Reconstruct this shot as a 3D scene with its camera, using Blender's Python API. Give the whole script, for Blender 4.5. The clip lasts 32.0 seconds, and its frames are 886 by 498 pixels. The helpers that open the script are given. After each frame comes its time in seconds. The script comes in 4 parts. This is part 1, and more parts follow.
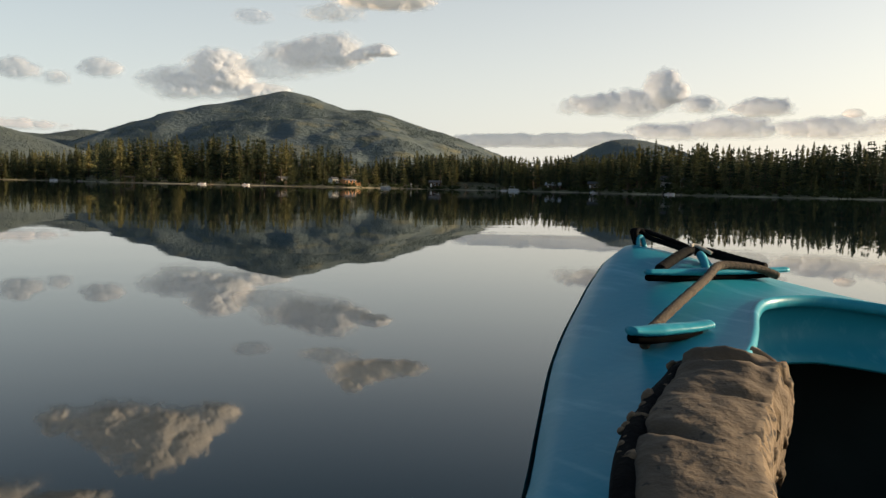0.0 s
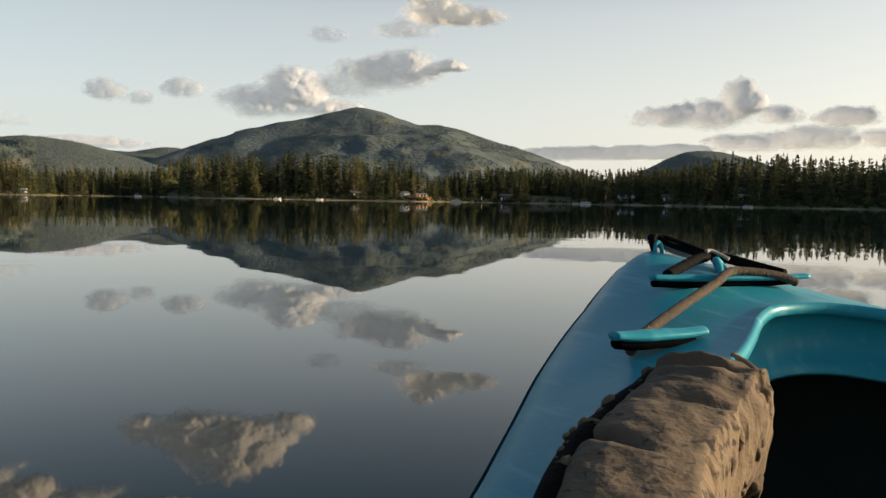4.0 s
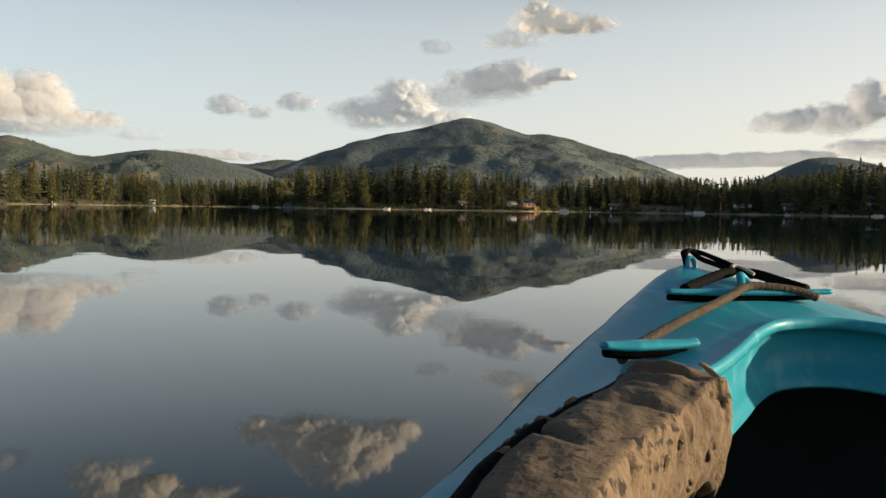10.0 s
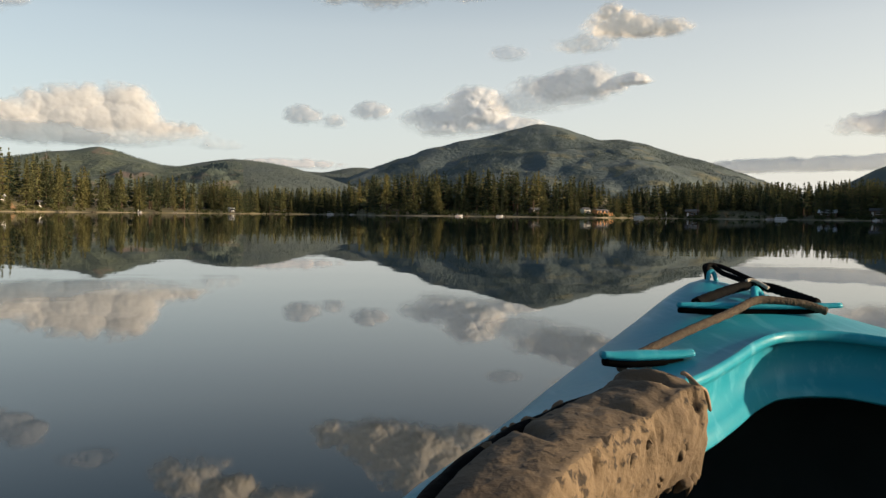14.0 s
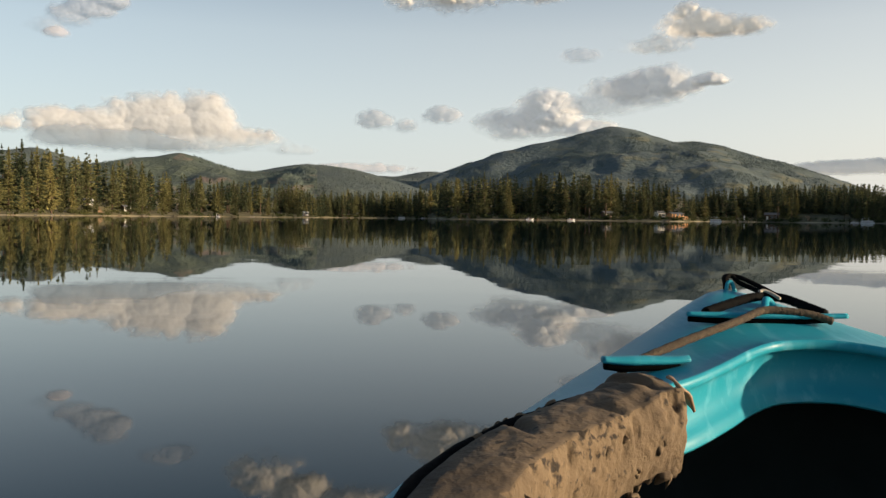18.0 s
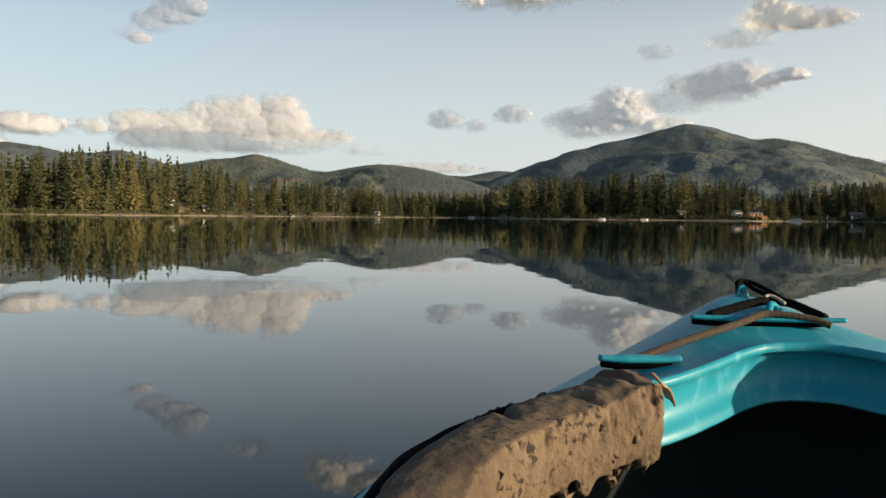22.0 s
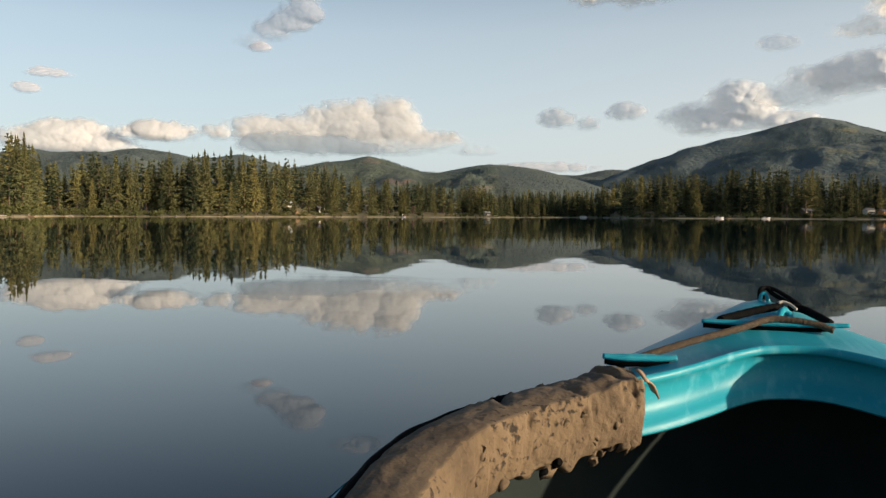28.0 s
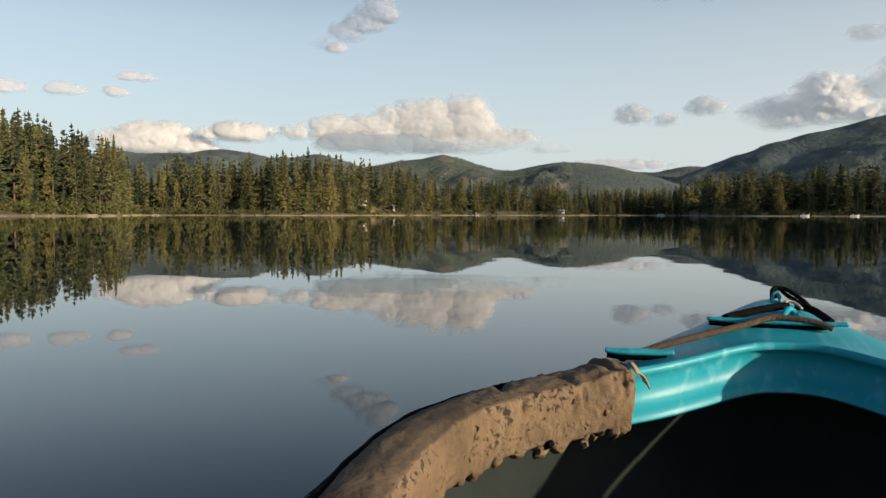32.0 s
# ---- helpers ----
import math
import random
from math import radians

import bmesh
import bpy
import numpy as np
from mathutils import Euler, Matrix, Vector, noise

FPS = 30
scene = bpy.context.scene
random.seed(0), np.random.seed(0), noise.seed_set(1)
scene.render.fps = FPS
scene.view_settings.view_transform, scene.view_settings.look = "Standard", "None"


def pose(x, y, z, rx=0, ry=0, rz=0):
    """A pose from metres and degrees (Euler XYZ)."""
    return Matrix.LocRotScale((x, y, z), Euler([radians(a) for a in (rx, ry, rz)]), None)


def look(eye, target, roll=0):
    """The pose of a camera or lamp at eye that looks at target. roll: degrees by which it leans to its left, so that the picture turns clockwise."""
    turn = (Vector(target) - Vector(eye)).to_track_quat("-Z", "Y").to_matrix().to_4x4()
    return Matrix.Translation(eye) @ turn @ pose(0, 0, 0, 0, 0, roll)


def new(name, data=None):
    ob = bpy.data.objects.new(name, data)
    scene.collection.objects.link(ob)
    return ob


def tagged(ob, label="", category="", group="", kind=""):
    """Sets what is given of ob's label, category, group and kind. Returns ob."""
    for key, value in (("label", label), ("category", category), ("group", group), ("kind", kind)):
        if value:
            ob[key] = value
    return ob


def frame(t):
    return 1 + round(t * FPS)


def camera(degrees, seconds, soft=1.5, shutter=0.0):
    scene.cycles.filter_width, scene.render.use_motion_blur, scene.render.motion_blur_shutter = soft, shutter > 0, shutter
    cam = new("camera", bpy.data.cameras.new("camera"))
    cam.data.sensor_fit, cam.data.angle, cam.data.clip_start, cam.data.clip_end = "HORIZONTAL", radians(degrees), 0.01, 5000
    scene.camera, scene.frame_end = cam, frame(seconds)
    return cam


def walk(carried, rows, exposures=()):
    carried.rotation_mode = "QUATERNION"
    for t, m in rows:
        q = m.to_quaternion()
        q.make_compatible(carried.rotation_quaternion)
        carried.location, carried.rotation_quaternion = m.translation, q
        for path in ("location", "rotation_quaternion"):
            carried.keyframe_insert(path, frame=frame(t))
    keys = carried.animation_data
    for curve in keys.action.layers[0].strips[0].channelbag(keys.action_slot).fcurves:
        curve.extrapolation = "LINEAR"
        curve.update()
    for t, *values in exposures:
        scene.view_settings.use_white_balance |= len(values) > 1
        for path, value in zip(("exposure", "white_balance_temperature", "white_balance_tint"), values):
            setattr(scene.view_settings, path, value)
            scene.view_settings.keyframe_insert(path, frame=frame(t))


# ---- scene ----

# ---------------------------------------------------------------- camera
cam = camera(57.8, 32.0, soft=1.4)
# seconds, heading (degrees to the right of north), pitch, lean, eye
ROWS = [(0, 20.99, -4.28, 1.28, -0.138, 0.124, 0.374), (1, 19.72, -4.09, 1.22, -0.119, 0.127, 0.371), (2, 18.36, -3.83, 1.05, -0.103, 0.124, 0.369),
        (3, 17.34, -3.71, 0.98, -0.087, 0.121, 0.367), (3.5, 16.57, -3.51, 0.94, -0.083, 0.117, 0.367), (5.5, 14.14, -3.21, 1.06, -0.062, 0.101, 0.368),
        (6, 13.28, -3.07, 0.99, -0.055, 0.094, 0.367), (7, 11.98, -3, 0.86, -0.048, 0.083, 0.369), (8, 10.5, -2.84, 0.82, -0.041, 0.070, 0.371),
        (9, 9.48, -2.8, 0.83, -0.032, 0.058, 0.373), (10, 8.26, -2.82, 0.83, -0.026, 0.046, 0.375), (11, 6.91, -2.69, 0.71, -0.018, 0.031, 0.378),
        (12, 5.6, -2.58, 0.71, -0.008, 0.014, 0.381), (13, 4.43, -2.5, 0.76, 0.000, 0.000, 0.383), (14, 3.1, -2.4, 0.62, 0.009, -0.016, 0.386),
        (14.5, 2.53, -2.37, 0.66, 0.014, -0.024, 0.387), (16.5, 0, -2.25, 0.55, 0.033, -0.056, 0.393), (17, -0.7, -2.21, 0.53, 0.037, -0.064, 0.394),
        (18, -1.95, -2.19, 0.57, 0.050, -0.082, 0.397), (19, -3.08, -2.15, 0.48, 0.060, -0.097, 0.400), (20, -4.48, -2.15, 0.54, 0.074, -0.116, 0.402),
        (21, -5.75, -2.16, 0.52, 0.089, -0.134, 0.405), (22, -6.97, -2.26, 0.56, 0.104, -0.151, 0.407), (23, -8.07, -2.38, 0.62, 0.119, -0.166, 0.409),
        (24, -9.51, -2.44, 0.56, 0.134, -0.183, 0.412), (25, -11.01, -2.39, 0.54, 0.151, -0.201, 0.415), (25.5, -11.59, -2.41, 0.55, 0.159, -0.209, 0.416),
        (27.5, -14.13, -2.26, 0.22, 0.196, -0.240, 0.421), (28, -14.83, -2.31, 0.24, 0.204, -0.247, 0.423), (29, -16.34, -2.31, 0.12, 0.228, -0.264, 0.424),
        (30, -17.59, -2.29, 0.04, 0.248, -0.278, 0.428), (31, -18.79, -2.32, 0, 0.268, -0.291, 0.429), (32, -20.09, -2.45, 0.1, 0.285, -0.304, 0.430)]


def view(yaw, pitch, lean, *eye):
    e = Vector(eye)
    a, p = radians(yaw), radians(pitch)
    return look(e, e + Vector((math.sin(a) * math.cos(p), math.cos(a) * math.cos(p), math.sin(p))), lean)


walk(cam, [(t, view(*pose_at)) for t, *pose_at in ROWS], [(0, 0.565, 6750, 10), (16, 0.535, 6650, 10), (32, 0.455, 6300, 10)])

# ---------------------------------------------------------------- world and sun
SUN_AZ, SUN_EL = 100.0, 12.0
world = bpy.data.worlds.new("evening_sky")
scene.world = world
world.use_nodes = True
wn, wl = world.node_tree.nodes, world.node_tree.links
sky = wn.new("ShaderNodeTexSky")
sky.sky_type, sky.sun_disc = "NISHITA", False
sky.sun_elevation, sky.sun_rotation = radians(SUN_EL), radians(SUN_AZ)
sky.air_density, sky.dust_density, sky.ozone_density = 1.0, 3.0, 1.0
veil = wn.new("ShaderNodeMix")
veil.data_type, veil.inputs[0].default_value = "RGBA", 0.42
veil.inputs[7].default_value = (7.9, 8.7, 9.2, 1)
# the haze is thickest towards the horizon
sky_co, sky_sep, sky_map = wn.new("ShaderNodeTexCoord"), wn.new("ShaderNodeSeparateXYZ"), wn.new("ShaderNodeMapRange")
wl.new(sky_co.outputs["Generated"], sky_sep.inputs[0])
wl.new(sky_sep.outputs[2], sky_map.inputs[0])
sky_map.inputs[1].default_value, sky_map.inputs[2].default_value = 0.0, 0.50
sky_map.inputs[3].default_value, sky_map.inputs[4].default_value = 0.52, 0.03
# and warmer towards the sun
glow_map, glow_mix = wn.new("ShaderNodeMapRange"), wn.new("ShaderNodeMix")
wl.new(sky_sep.outputs[0], glow_map.inputs[0])
glow_map.inputs[1].default_value, glow_map.inputs[2].default_value = -0.5, 0.6
glow_mix.data_type = "RGBA"
glow_mix.inputs[6].default_value, glow_mix.inputs[7].default_value = (7.25, 8.25, 8.9, 1), (9.2, 9.15, 8.9, 1)
wl.new(glow_map.outputs[0], glow_mix.inputs[0])
wl.new(glow_mix.outputs[2], veil.inputs[7])
wl.new(sky_map.outputs[0], veil.inputs[0])
wl.new(sky.outputs[0], veil.inputs[6])
deep_map, deep = wn.new("ShaderNodeMapRange"), wn.new("ShaderNodeMix")
deep_map.inputs[1].default_value, deep_map.inputs[2].default_value = 0.22, 0.42
deep.data_type, deep.blend_type = "RGBA", "MULTIPLY"
deep.inputs[7].default_value = (0.50, 0.61, 0.73, 1)
wl.new(sky_sep.outputs[2], deep_map.inputs[0])
wl.new(deep_map.outputs[0], deep.inputs[0])
wl.new(veil.outputs[2], deep.inputs[6])
wl.new(deep.outputs[2], wn["Background"].inputs[0])
wn["Background"].inputs[1].default_value = 0.1033
sun_data = bpy.data.lights.new("sun", "SUN")
sun_data.energy, sun_data.angle, sun_data.color = 4.93, radians(0.6), (1.0, 0.80, 0.56)
sun = new("sun", sun_data)
sa, se = radians(SUN_AZ), radians(SUN_EL)
sun.matrix_world = look((200 * math.sin(sa), 200 * math.cos(sa), 60), (200 * math.sin(sa) - math.sin(sa) * math.cos(se), 200 * math.cos(sa) - math.cos(sa) * math.cos(se), 60 - math.sin(se)))


# ---------------------------------------------------------------- materials
def material(name, colour, colour2=None, scale=5.0, rough=0.6, metal=0.0, bump=0.0, bump_scale=None, detail=6.0, spread=0.0, spec=0.5, fine=0.0):
    """Two-tone noise colour, per-object value spread, fine grain and bump."""
    m = bpy.data.materials.new(name)
    m.use_nodes = True
    n, l = m.node_tree.nodes, m.node_tree.links
    b = n["Principled BSDF"]
    b.inputs["Roughness"].default_value, b.inputs["Metallic"].default_value = rough, metal
    b.inputs["Specular IOR Level"].default_value = spec
    co = n.new("ShaderNodeTexCoord")
    tex = n.new("ShaderNodeTexNoise")
    tex.inputs["Scale"].default_value, tex.inputs["Detail"].default_value = scale, detail
    l.new(co.outputs["Object"], tex.inputs["Vector"])
    ramp = n.new("ShaderNodeValToRGB")
    ramp.color_ramp.elements[0].position, ramp.color_ramp.elements[1].position = 0.35, 0.68
    ramp.color_ramp.elements[0].color = (*colour, 1)
    ramp.color_ramp.elements[1].color = (*(colour2 or colour), 1)
    l.new(tex.outputs["Fac"], ramp.inputs[0])
    out = ramp.outputs[0]
    if spread:
        info, mul = n.new("ShaderNodeObjectInfo"), n.new("ShaderNodeHueSaturation")
        rng = n.new("ShaderNodeMapRange")
        rng.inputs[3].default_value, rng.inputs[4].default_value = 1 - spread, 1 + spread
        l.new(info.outputs["Random"], rng.inputs[0])
        l.new(rng.outputs[0], mul.inputs["Value"])
        l.new(out, mul.inputs["Color"])
        out = mul.outputs[0]
    l.new(out, b.inputs["Base Color"])
    if bump:
        t2, bp = n.new("ShaderNodeTexNoise"), n.new("ShaderNodeBump")
        t2.inputs["Scale"].default_value, t2.inputs["Detail"].default_value = bump_scale or scale * 4, 8
        bp.inputs["Strength"].default_value, bp.inputs["Distance"].default_value = bump, fine or 0.01
        l.new(co.outputs["Object"], t2.inputs["Vector"])
        l.new(t2.outputs["Fac"], bp.inputs["Height"])
        l.new(bp.outputs[0], b.inputs["Normal"])
    return m


def leaf_material(name, dark, light, through_light=0.25, middle=None, per_object=0.7, per_tree=0.6):
    """Needles: per-tuft tone by island, light passing through a little."""
    m = bpy.data.materials.new(name)
    m.use_nodes = True
    n, l = m.node_tree.nodes, m.node_tree.links
    b = n["Principled BSDF"]
    b.inputs["Roughness"].default_value, b.inputs["Specular IOR Level"].default_value = 0.75, 0.2
    geo, info, add = n.new("ShaderNodeNewGeometry"), n.new("ShaderNodeObjectInfo"), n.new("ShaderNodeMath")
    half = n.new("ShaderNodeMath")
    half.operation, half.inputs[1].default_value = "MULTIPLY", per_object
    add.operation = "MULTIPLY_ADD"
    add.inputs[1].default_value = 0.16
    tone, more = n.new("ShaderNodeAttribute"), n.new("ShaderNodeMath")
    tone.attribute_name, more.operation, more.inputs[1].default_value = "tone", "MULTIPLY_ADD", per_tree
    l.new(geo.outputs["Random Per Island"], add.inputs[0])
    l.new(info.outputs["Random"], half.inputs[0])
    l.new(half.outputs[0], add.inputs[2])
    ramp = n.new("ShaderNodeValToRGB")
    ramp.color_ramp.elements[0].color, ramp.color_ramp.elements[1].color = (*dark, 1), (*light, 1)
    if middle:
        ramp.color_ramp.elements.new(0.6).color = (*middle, 1)
    l.new(tone.outputs["Fac"], more.inputs[0])
    l.new(add.outputs[0], more.inputs[2])
    l.new(more.outputs[0], ramp.inputs[0])
    l.new(ramp.outputs[0], b.inputs["Base Color"])
    tr, mix = n.new("ShaderNodeBsdfTranslucent"), n.new("ShaderNodeMixShader")
    mix.inputs[0].default_value = through_light
    l.new(ramp.outputs[0], tr.inputs[0])
    l.new(b.outputs[0], mix.inputs[1])
    l.new(tr.outputs[0], mix.inputs[2])
    l.new(mix.outputs[0], n["Material Output"].inputs[0])
    return m


def water_material():
    m = bpy.data.materials.new("lake_water")
    m.use_nodes = True
    n, l = m.node_tree.nodes, m.node_tree.links
    b = n["Principled BSDF"]
    b.inputs["Base Color"].default_value = (0.002, 0.010, 0.014, 1)
    b.inputs["Roughness"].default_value, b.inputs["IOR"].default_value = 0.015, 1.333
    co, mp = n.new("ShaderNodeTexCoord"), n.new("ShaderNodeMapping")
    l.new(co.outputs["Object"], mp.inputs[0])
    mp.inputs["Scale"].default_value = (0.35, 1.0, 1.0)
    t1, t2 = n.new("ShaderNodeTexNoise"), n.new("ShaderNodeTexNoise")
    t1.inputs["Scale"].default_value, t1.inputs["Detail"].default_value = 0.45, 2
    t2.inputs["Scale"].default_value, t2.inputs["Detail"].default_value = 0.03, 3
    l.new(mp.outputs[0], t1.inputs["Vector"])
    l.new(mp.outputs[0], t2.inputs["Vector"])
    mul = n.new("ShaderNodeMath")
    mul.operation = "MULTIPLY"
    l.new(t1.outputs["Fac"], mul.inputs[0])
    l.new(t2.outputs["Fac"], mul.inputs[1])
    # cat's-paws: short wavelets in drifting patches
    t3, t4, gate, fine, both = n.new("ShaderNodeTexNoise"), n.new("ShaderNodeTexNoise"), n.new("ShaderNodeMapRange"), n.new("ShaderNodeMath"), n.new("ShaderNodeMath")
    t3.inputs["Scale"].default_value, t3.inputs["Detail"].default_value = 2.6, 2
    t4.inputs["Scale"].default_value, t4.inputs["Detail"].default_value = 0.09, 3
    gate.inputs[1].default_value, gate.inputs[2].default_value, gate.inputs[3].default_value, gate.inputs[4].default_value = 0.46, 0.66, 0.045, 0.18
    l.new(mp.outputs[0], t3.inputs["Vector"])
    l.new(mp.outputs[0], t4.inputs["Vector"])
    l.new(t4.outputs["Fac"], gate.inputs[0])
    fine.operation, both.operation = "MULTIPLY", "ADD"
    l.new(t3.outputs["Fac"], fine.inputs[0])
    l.new(gate.outputs[0], fine.inputs[1])
    l.new(mul.outputs[0], both.inputs[0])
    l.new(fine.outputs[0], both.inputs[1])
    bp = n.new("ShaderNodeBump")
    bp.inputs["Strength"].default_value, bp.inputs["Distance"].default_value = 0.14, 0.05
    l.new(both.outputs[0], bp.inputs["Height"])
    l.new(bp.outputs[0], b.inputs["Normal"])
    return m


def cloud_material(name, colour, cover, glow=0.35):
    m = bpy.data.materials.new(name)
    m.use_nodes = True
    n, l = m.node_tree.nodes, m.node_tree.links
    n.remove(n["Principled BSDF"])
    at = n.new("ShaderNodeAttribute")
    at.attribute_name = "cover"
    mr = n.new("ShaderNodeMapRange")
    mr.interpolation_type = "SMOOTHSTEP"
    mr.inputs[1].default_value, mr.inputs[2].default_value, mr.inputs[4].default_value = 0.0, 1.0, cover
    l.new(at.outputs["Fac"], mr.inputs[0])
    di, tr, clear = n.new("ShaderNodeBsdfDiffuse"), n.new("ShaderNodeBsdfTranslucent"), n.new("ShaderNodeBsdfTransparent")
    di.inputs[0].default_value = tr.inputs[0].default_value = (*colour, 1)
    body, mix = n.new("ShaderNodeMixShader"), n.new("ShaderNodeMixShader")
    body.inputs[0].default_value = glow
    l.new(di.outputs[0], body.inputs[1])
    l.new(tr.outputs[0], body.inputs[2])
    l.new(mr.outputs[0], mix.inputs[0])
    l.new(clear.outputs[0], mix.inputs[1])
    l.new(body.outputs[0], mix.inputs[2])
    l.new(mix.outputs[0], n["Material Output"].inputs[0])
    return m


WATER = water_material()
def beach_material():
    """Forest floor that turns to pale sand and stones at the water's edge."""
    m = material("shore_earth", (0.065, 0.058, 0.026), (0.17, 0.14, 0.055), 0.08, 0.95, bump=0.6, bump_scale=1.5, fine=0.2)
    n, l = m.node_tree.nodes, m.node_tree.links
    b = n["Principled BSDF"]
    old = b.inputs["Base Color"].links[0].from_socket
    geo, sep, rng, mix = n.new("ShaderNodeNewGeometry"), n.new("ShaderNodeSeparateXYZ"), n.new("ShaderNodeMapRange"), n.new("ShaderNodeMix")
    rng.inputs[1].default_value, rng.inputs[2].default_value = 0.38, 0.2
    mix.data_type = "RGBA"
    mix.inputs[7].default_value = (0.40, 0.325, 0.20, 1)
    l.new(geo.outputs["Position"], sep.inputs[0])
    l.new(sep.outputs[2], rng.inputs[0])
    # the sand lies in stretches, with earth and weed between
    co, patch, gate, both = n.new("ShaderNodeTexCoord"), n.new("ShaderNodeTexNoise"), n.new("ShaderNodeMapRange"), n.new("ShaderNodeMath")
    patch.inputs["Scale"].default_value, patch.inputs["Detail"].default_value = 0.035, 5
    gate.inputs[1].default_value, gate.inputs[2].default_value, gate.inputs[3].default_value = 0.42, 0.60, 0.12
    both.operation = "MULTIPLY"
    l.new(co.outputs["Object"], patch.inputs["Vector"])
    l.new(patch.outputs["Fac"], gate.inputs[0])
    l.new(rng.outputs[0], both.inputs[0])
    l.new(gate.outputs[0], both.inputs[1])
    l.new(both.outputs[0], mix.inputs[0])
    l.new(old, mix.inputs[6])
    l.new(mix.outputs[2], b.inputs["Base Color"])
    return m


GROUND = beach_material()
def hill_material(name, dark, light, rock, lo, hi):
    """Forest with meadow and rock showing through."""
    m = material(name, dark, light, 0.007, 0.95, bump=0.8, bump_scale=0.06, fine=8.0)
    n, l = m.node_tree.nodes, m.node_tree.links
    b = n["Principled BSDF"]
    old = b.inputs["Base Color"].links[0].from_socket
    co, tex, ramp, mix = n.new("ShaderNodeTexCoord"), n.new("ShaderNodeTexNoise"), n.new("ShaderNodeValToRGB"), n.new("ShaderNodeMix")
    tex.inputs["Scale"].default_value, tex.inputs["Detail"].default_value, tex.inputs["Distortion"].default_value = 0.011, 6, 0.8
    ramp.color_ramp.elements[0].position, ramp.color_ramp.elements[1].position = lo, hi
    mix.data_type = "RGBA"
    mix.inputs[7].default_value = (*rock, 1)
    l.new(co.outputs["Object"], tex.inputs["Vector"])
    l.new(tex.outputs["Fac"], ramp.inputs[0])
    l.new(ramp.outputs[0], mix.inputs[0])
    l.new(old, mix.inputs[6])
    l.new(mix.outputs[2], b.inputs["Base Color"])
    return m


HILL_SLOPE = hill_material("rocky_hill", (0.058, 0.080, 0.070), (0.088, 0.108, 0.074), (0.190, 0.135, 0.108), 0.57, 0.70)
# mountain and forest slope: blue-grey distance haze mixed into the base colours
MOUNTAIN_SLOPE = hill_material("hazy_wooded_mountain", (0.074, 0.102, 0.110), (0.086, 0.114, 0.108), (0.165, 0.160, 0.098), 0.54, 0.74)
FOREST_SLOPE = material("hazy_forested_slope", (0.062, 0.083, 0.084), (0.080, 0.100, 0.088), 0.006, 0.95, bump=0.8, bump_scale=0.06, fine=8.0)
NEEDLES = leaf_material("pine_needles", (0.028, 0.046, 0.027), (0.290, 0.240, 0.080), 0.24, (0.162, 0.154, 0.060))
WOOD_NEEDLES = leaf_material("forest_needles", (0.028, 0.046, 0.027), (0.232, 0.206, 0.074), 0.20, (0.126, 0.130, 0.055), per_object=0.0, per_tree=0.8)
# needles of the far trees, paled and blued to stand for haze
MOUNTAIN_NEEDLES = leaf_material("hazy_mountain_needles", (0.074, 0.104, 0.112), (0.092, 0.120, 0.108), 0.1)
FAR_NEEDLES = leaf_material("hazy_far_needles", (0.068, 0.095, 0.098), (0.094, 0.121, 0.098), 0.1)
BUSH = leaf_material("shore_shrubs", (0.04, 0.055, 0.018), (0.13, 0.13, 0.045))
BARK = material("pine_bark", (0.06, 0.040, 0.028), (0.14, 0.085, 0.055), 3.0, 0.95, bump=0.5, spread=0.25)
CLOUD_WHITE = cloud_material("white_cumulus", (0.90, 0.90, 0.91), 0.92, 0.42)
CLOUD_BANK = cloud_material("bank_cumulus", (0.68, 0.67, 0.67), 0.92, 0.42)
# the next two greys put cloud shade into the base colour
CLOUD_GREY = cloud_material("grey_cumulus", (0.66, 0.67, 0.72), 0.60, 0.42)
CLOUD_BASE = cloud_material("shade_grey_cumulus", (0.60, 0.64, 0.70), 0.80, 0.35)
# shade of the white bank's underside, put into a dark colour
CLOUD_UNDERSHADE = cloud_material("undershade_cumulus", (0.27, 0.33, 0.41), 0.70, 0.30)
# white cumulus again, with backlit shade put into a duller tone
CLOUD_SHADE = cloud_material("shaded_cumulus", (0.80, 0.81, 0.85), 0.90, 0.24)
# the unlit look of the slanting cloud, put into a dark grey
CLOUD_DARK = cloud_material("unlit_grey_cumulus", (0.44, 0.46, 0.52), 0.56, 0.4)
CLOUD_THIN = cloud_material("thin_cumulus", (0.74, 0.64, 0.62), 0.46, 0.5)
# warm sunset light on the high clouds, put into their colour
CLOUD_PALE = cloud_material("sunset_cream_cumulus", (0.98, 0.91, 0.82), 0.92, 0.42)
CLOUD_FAINT = cloud_material("faint_cloud", (0.70, 0.71, 0.76), 0.40, 0.5)


# ---------------------------------------------------------------- builders
def mesh_ob(name, verts, faces, mat, parent=None, label="", smooth=False):
    me = bpy.data.meshes.new(name)
    me.from_pydata([tuple(v) for v in verts], [], [tuple(f) for f in faces])
    me.materials.append(mat)
    if smooth:
        me.polygons.foreach_set("use_smooth", [True] * len(me.polygons))
    me.update()
    ob = new(name, me)
    ob.parent = parent
    return tagged(ob, label)


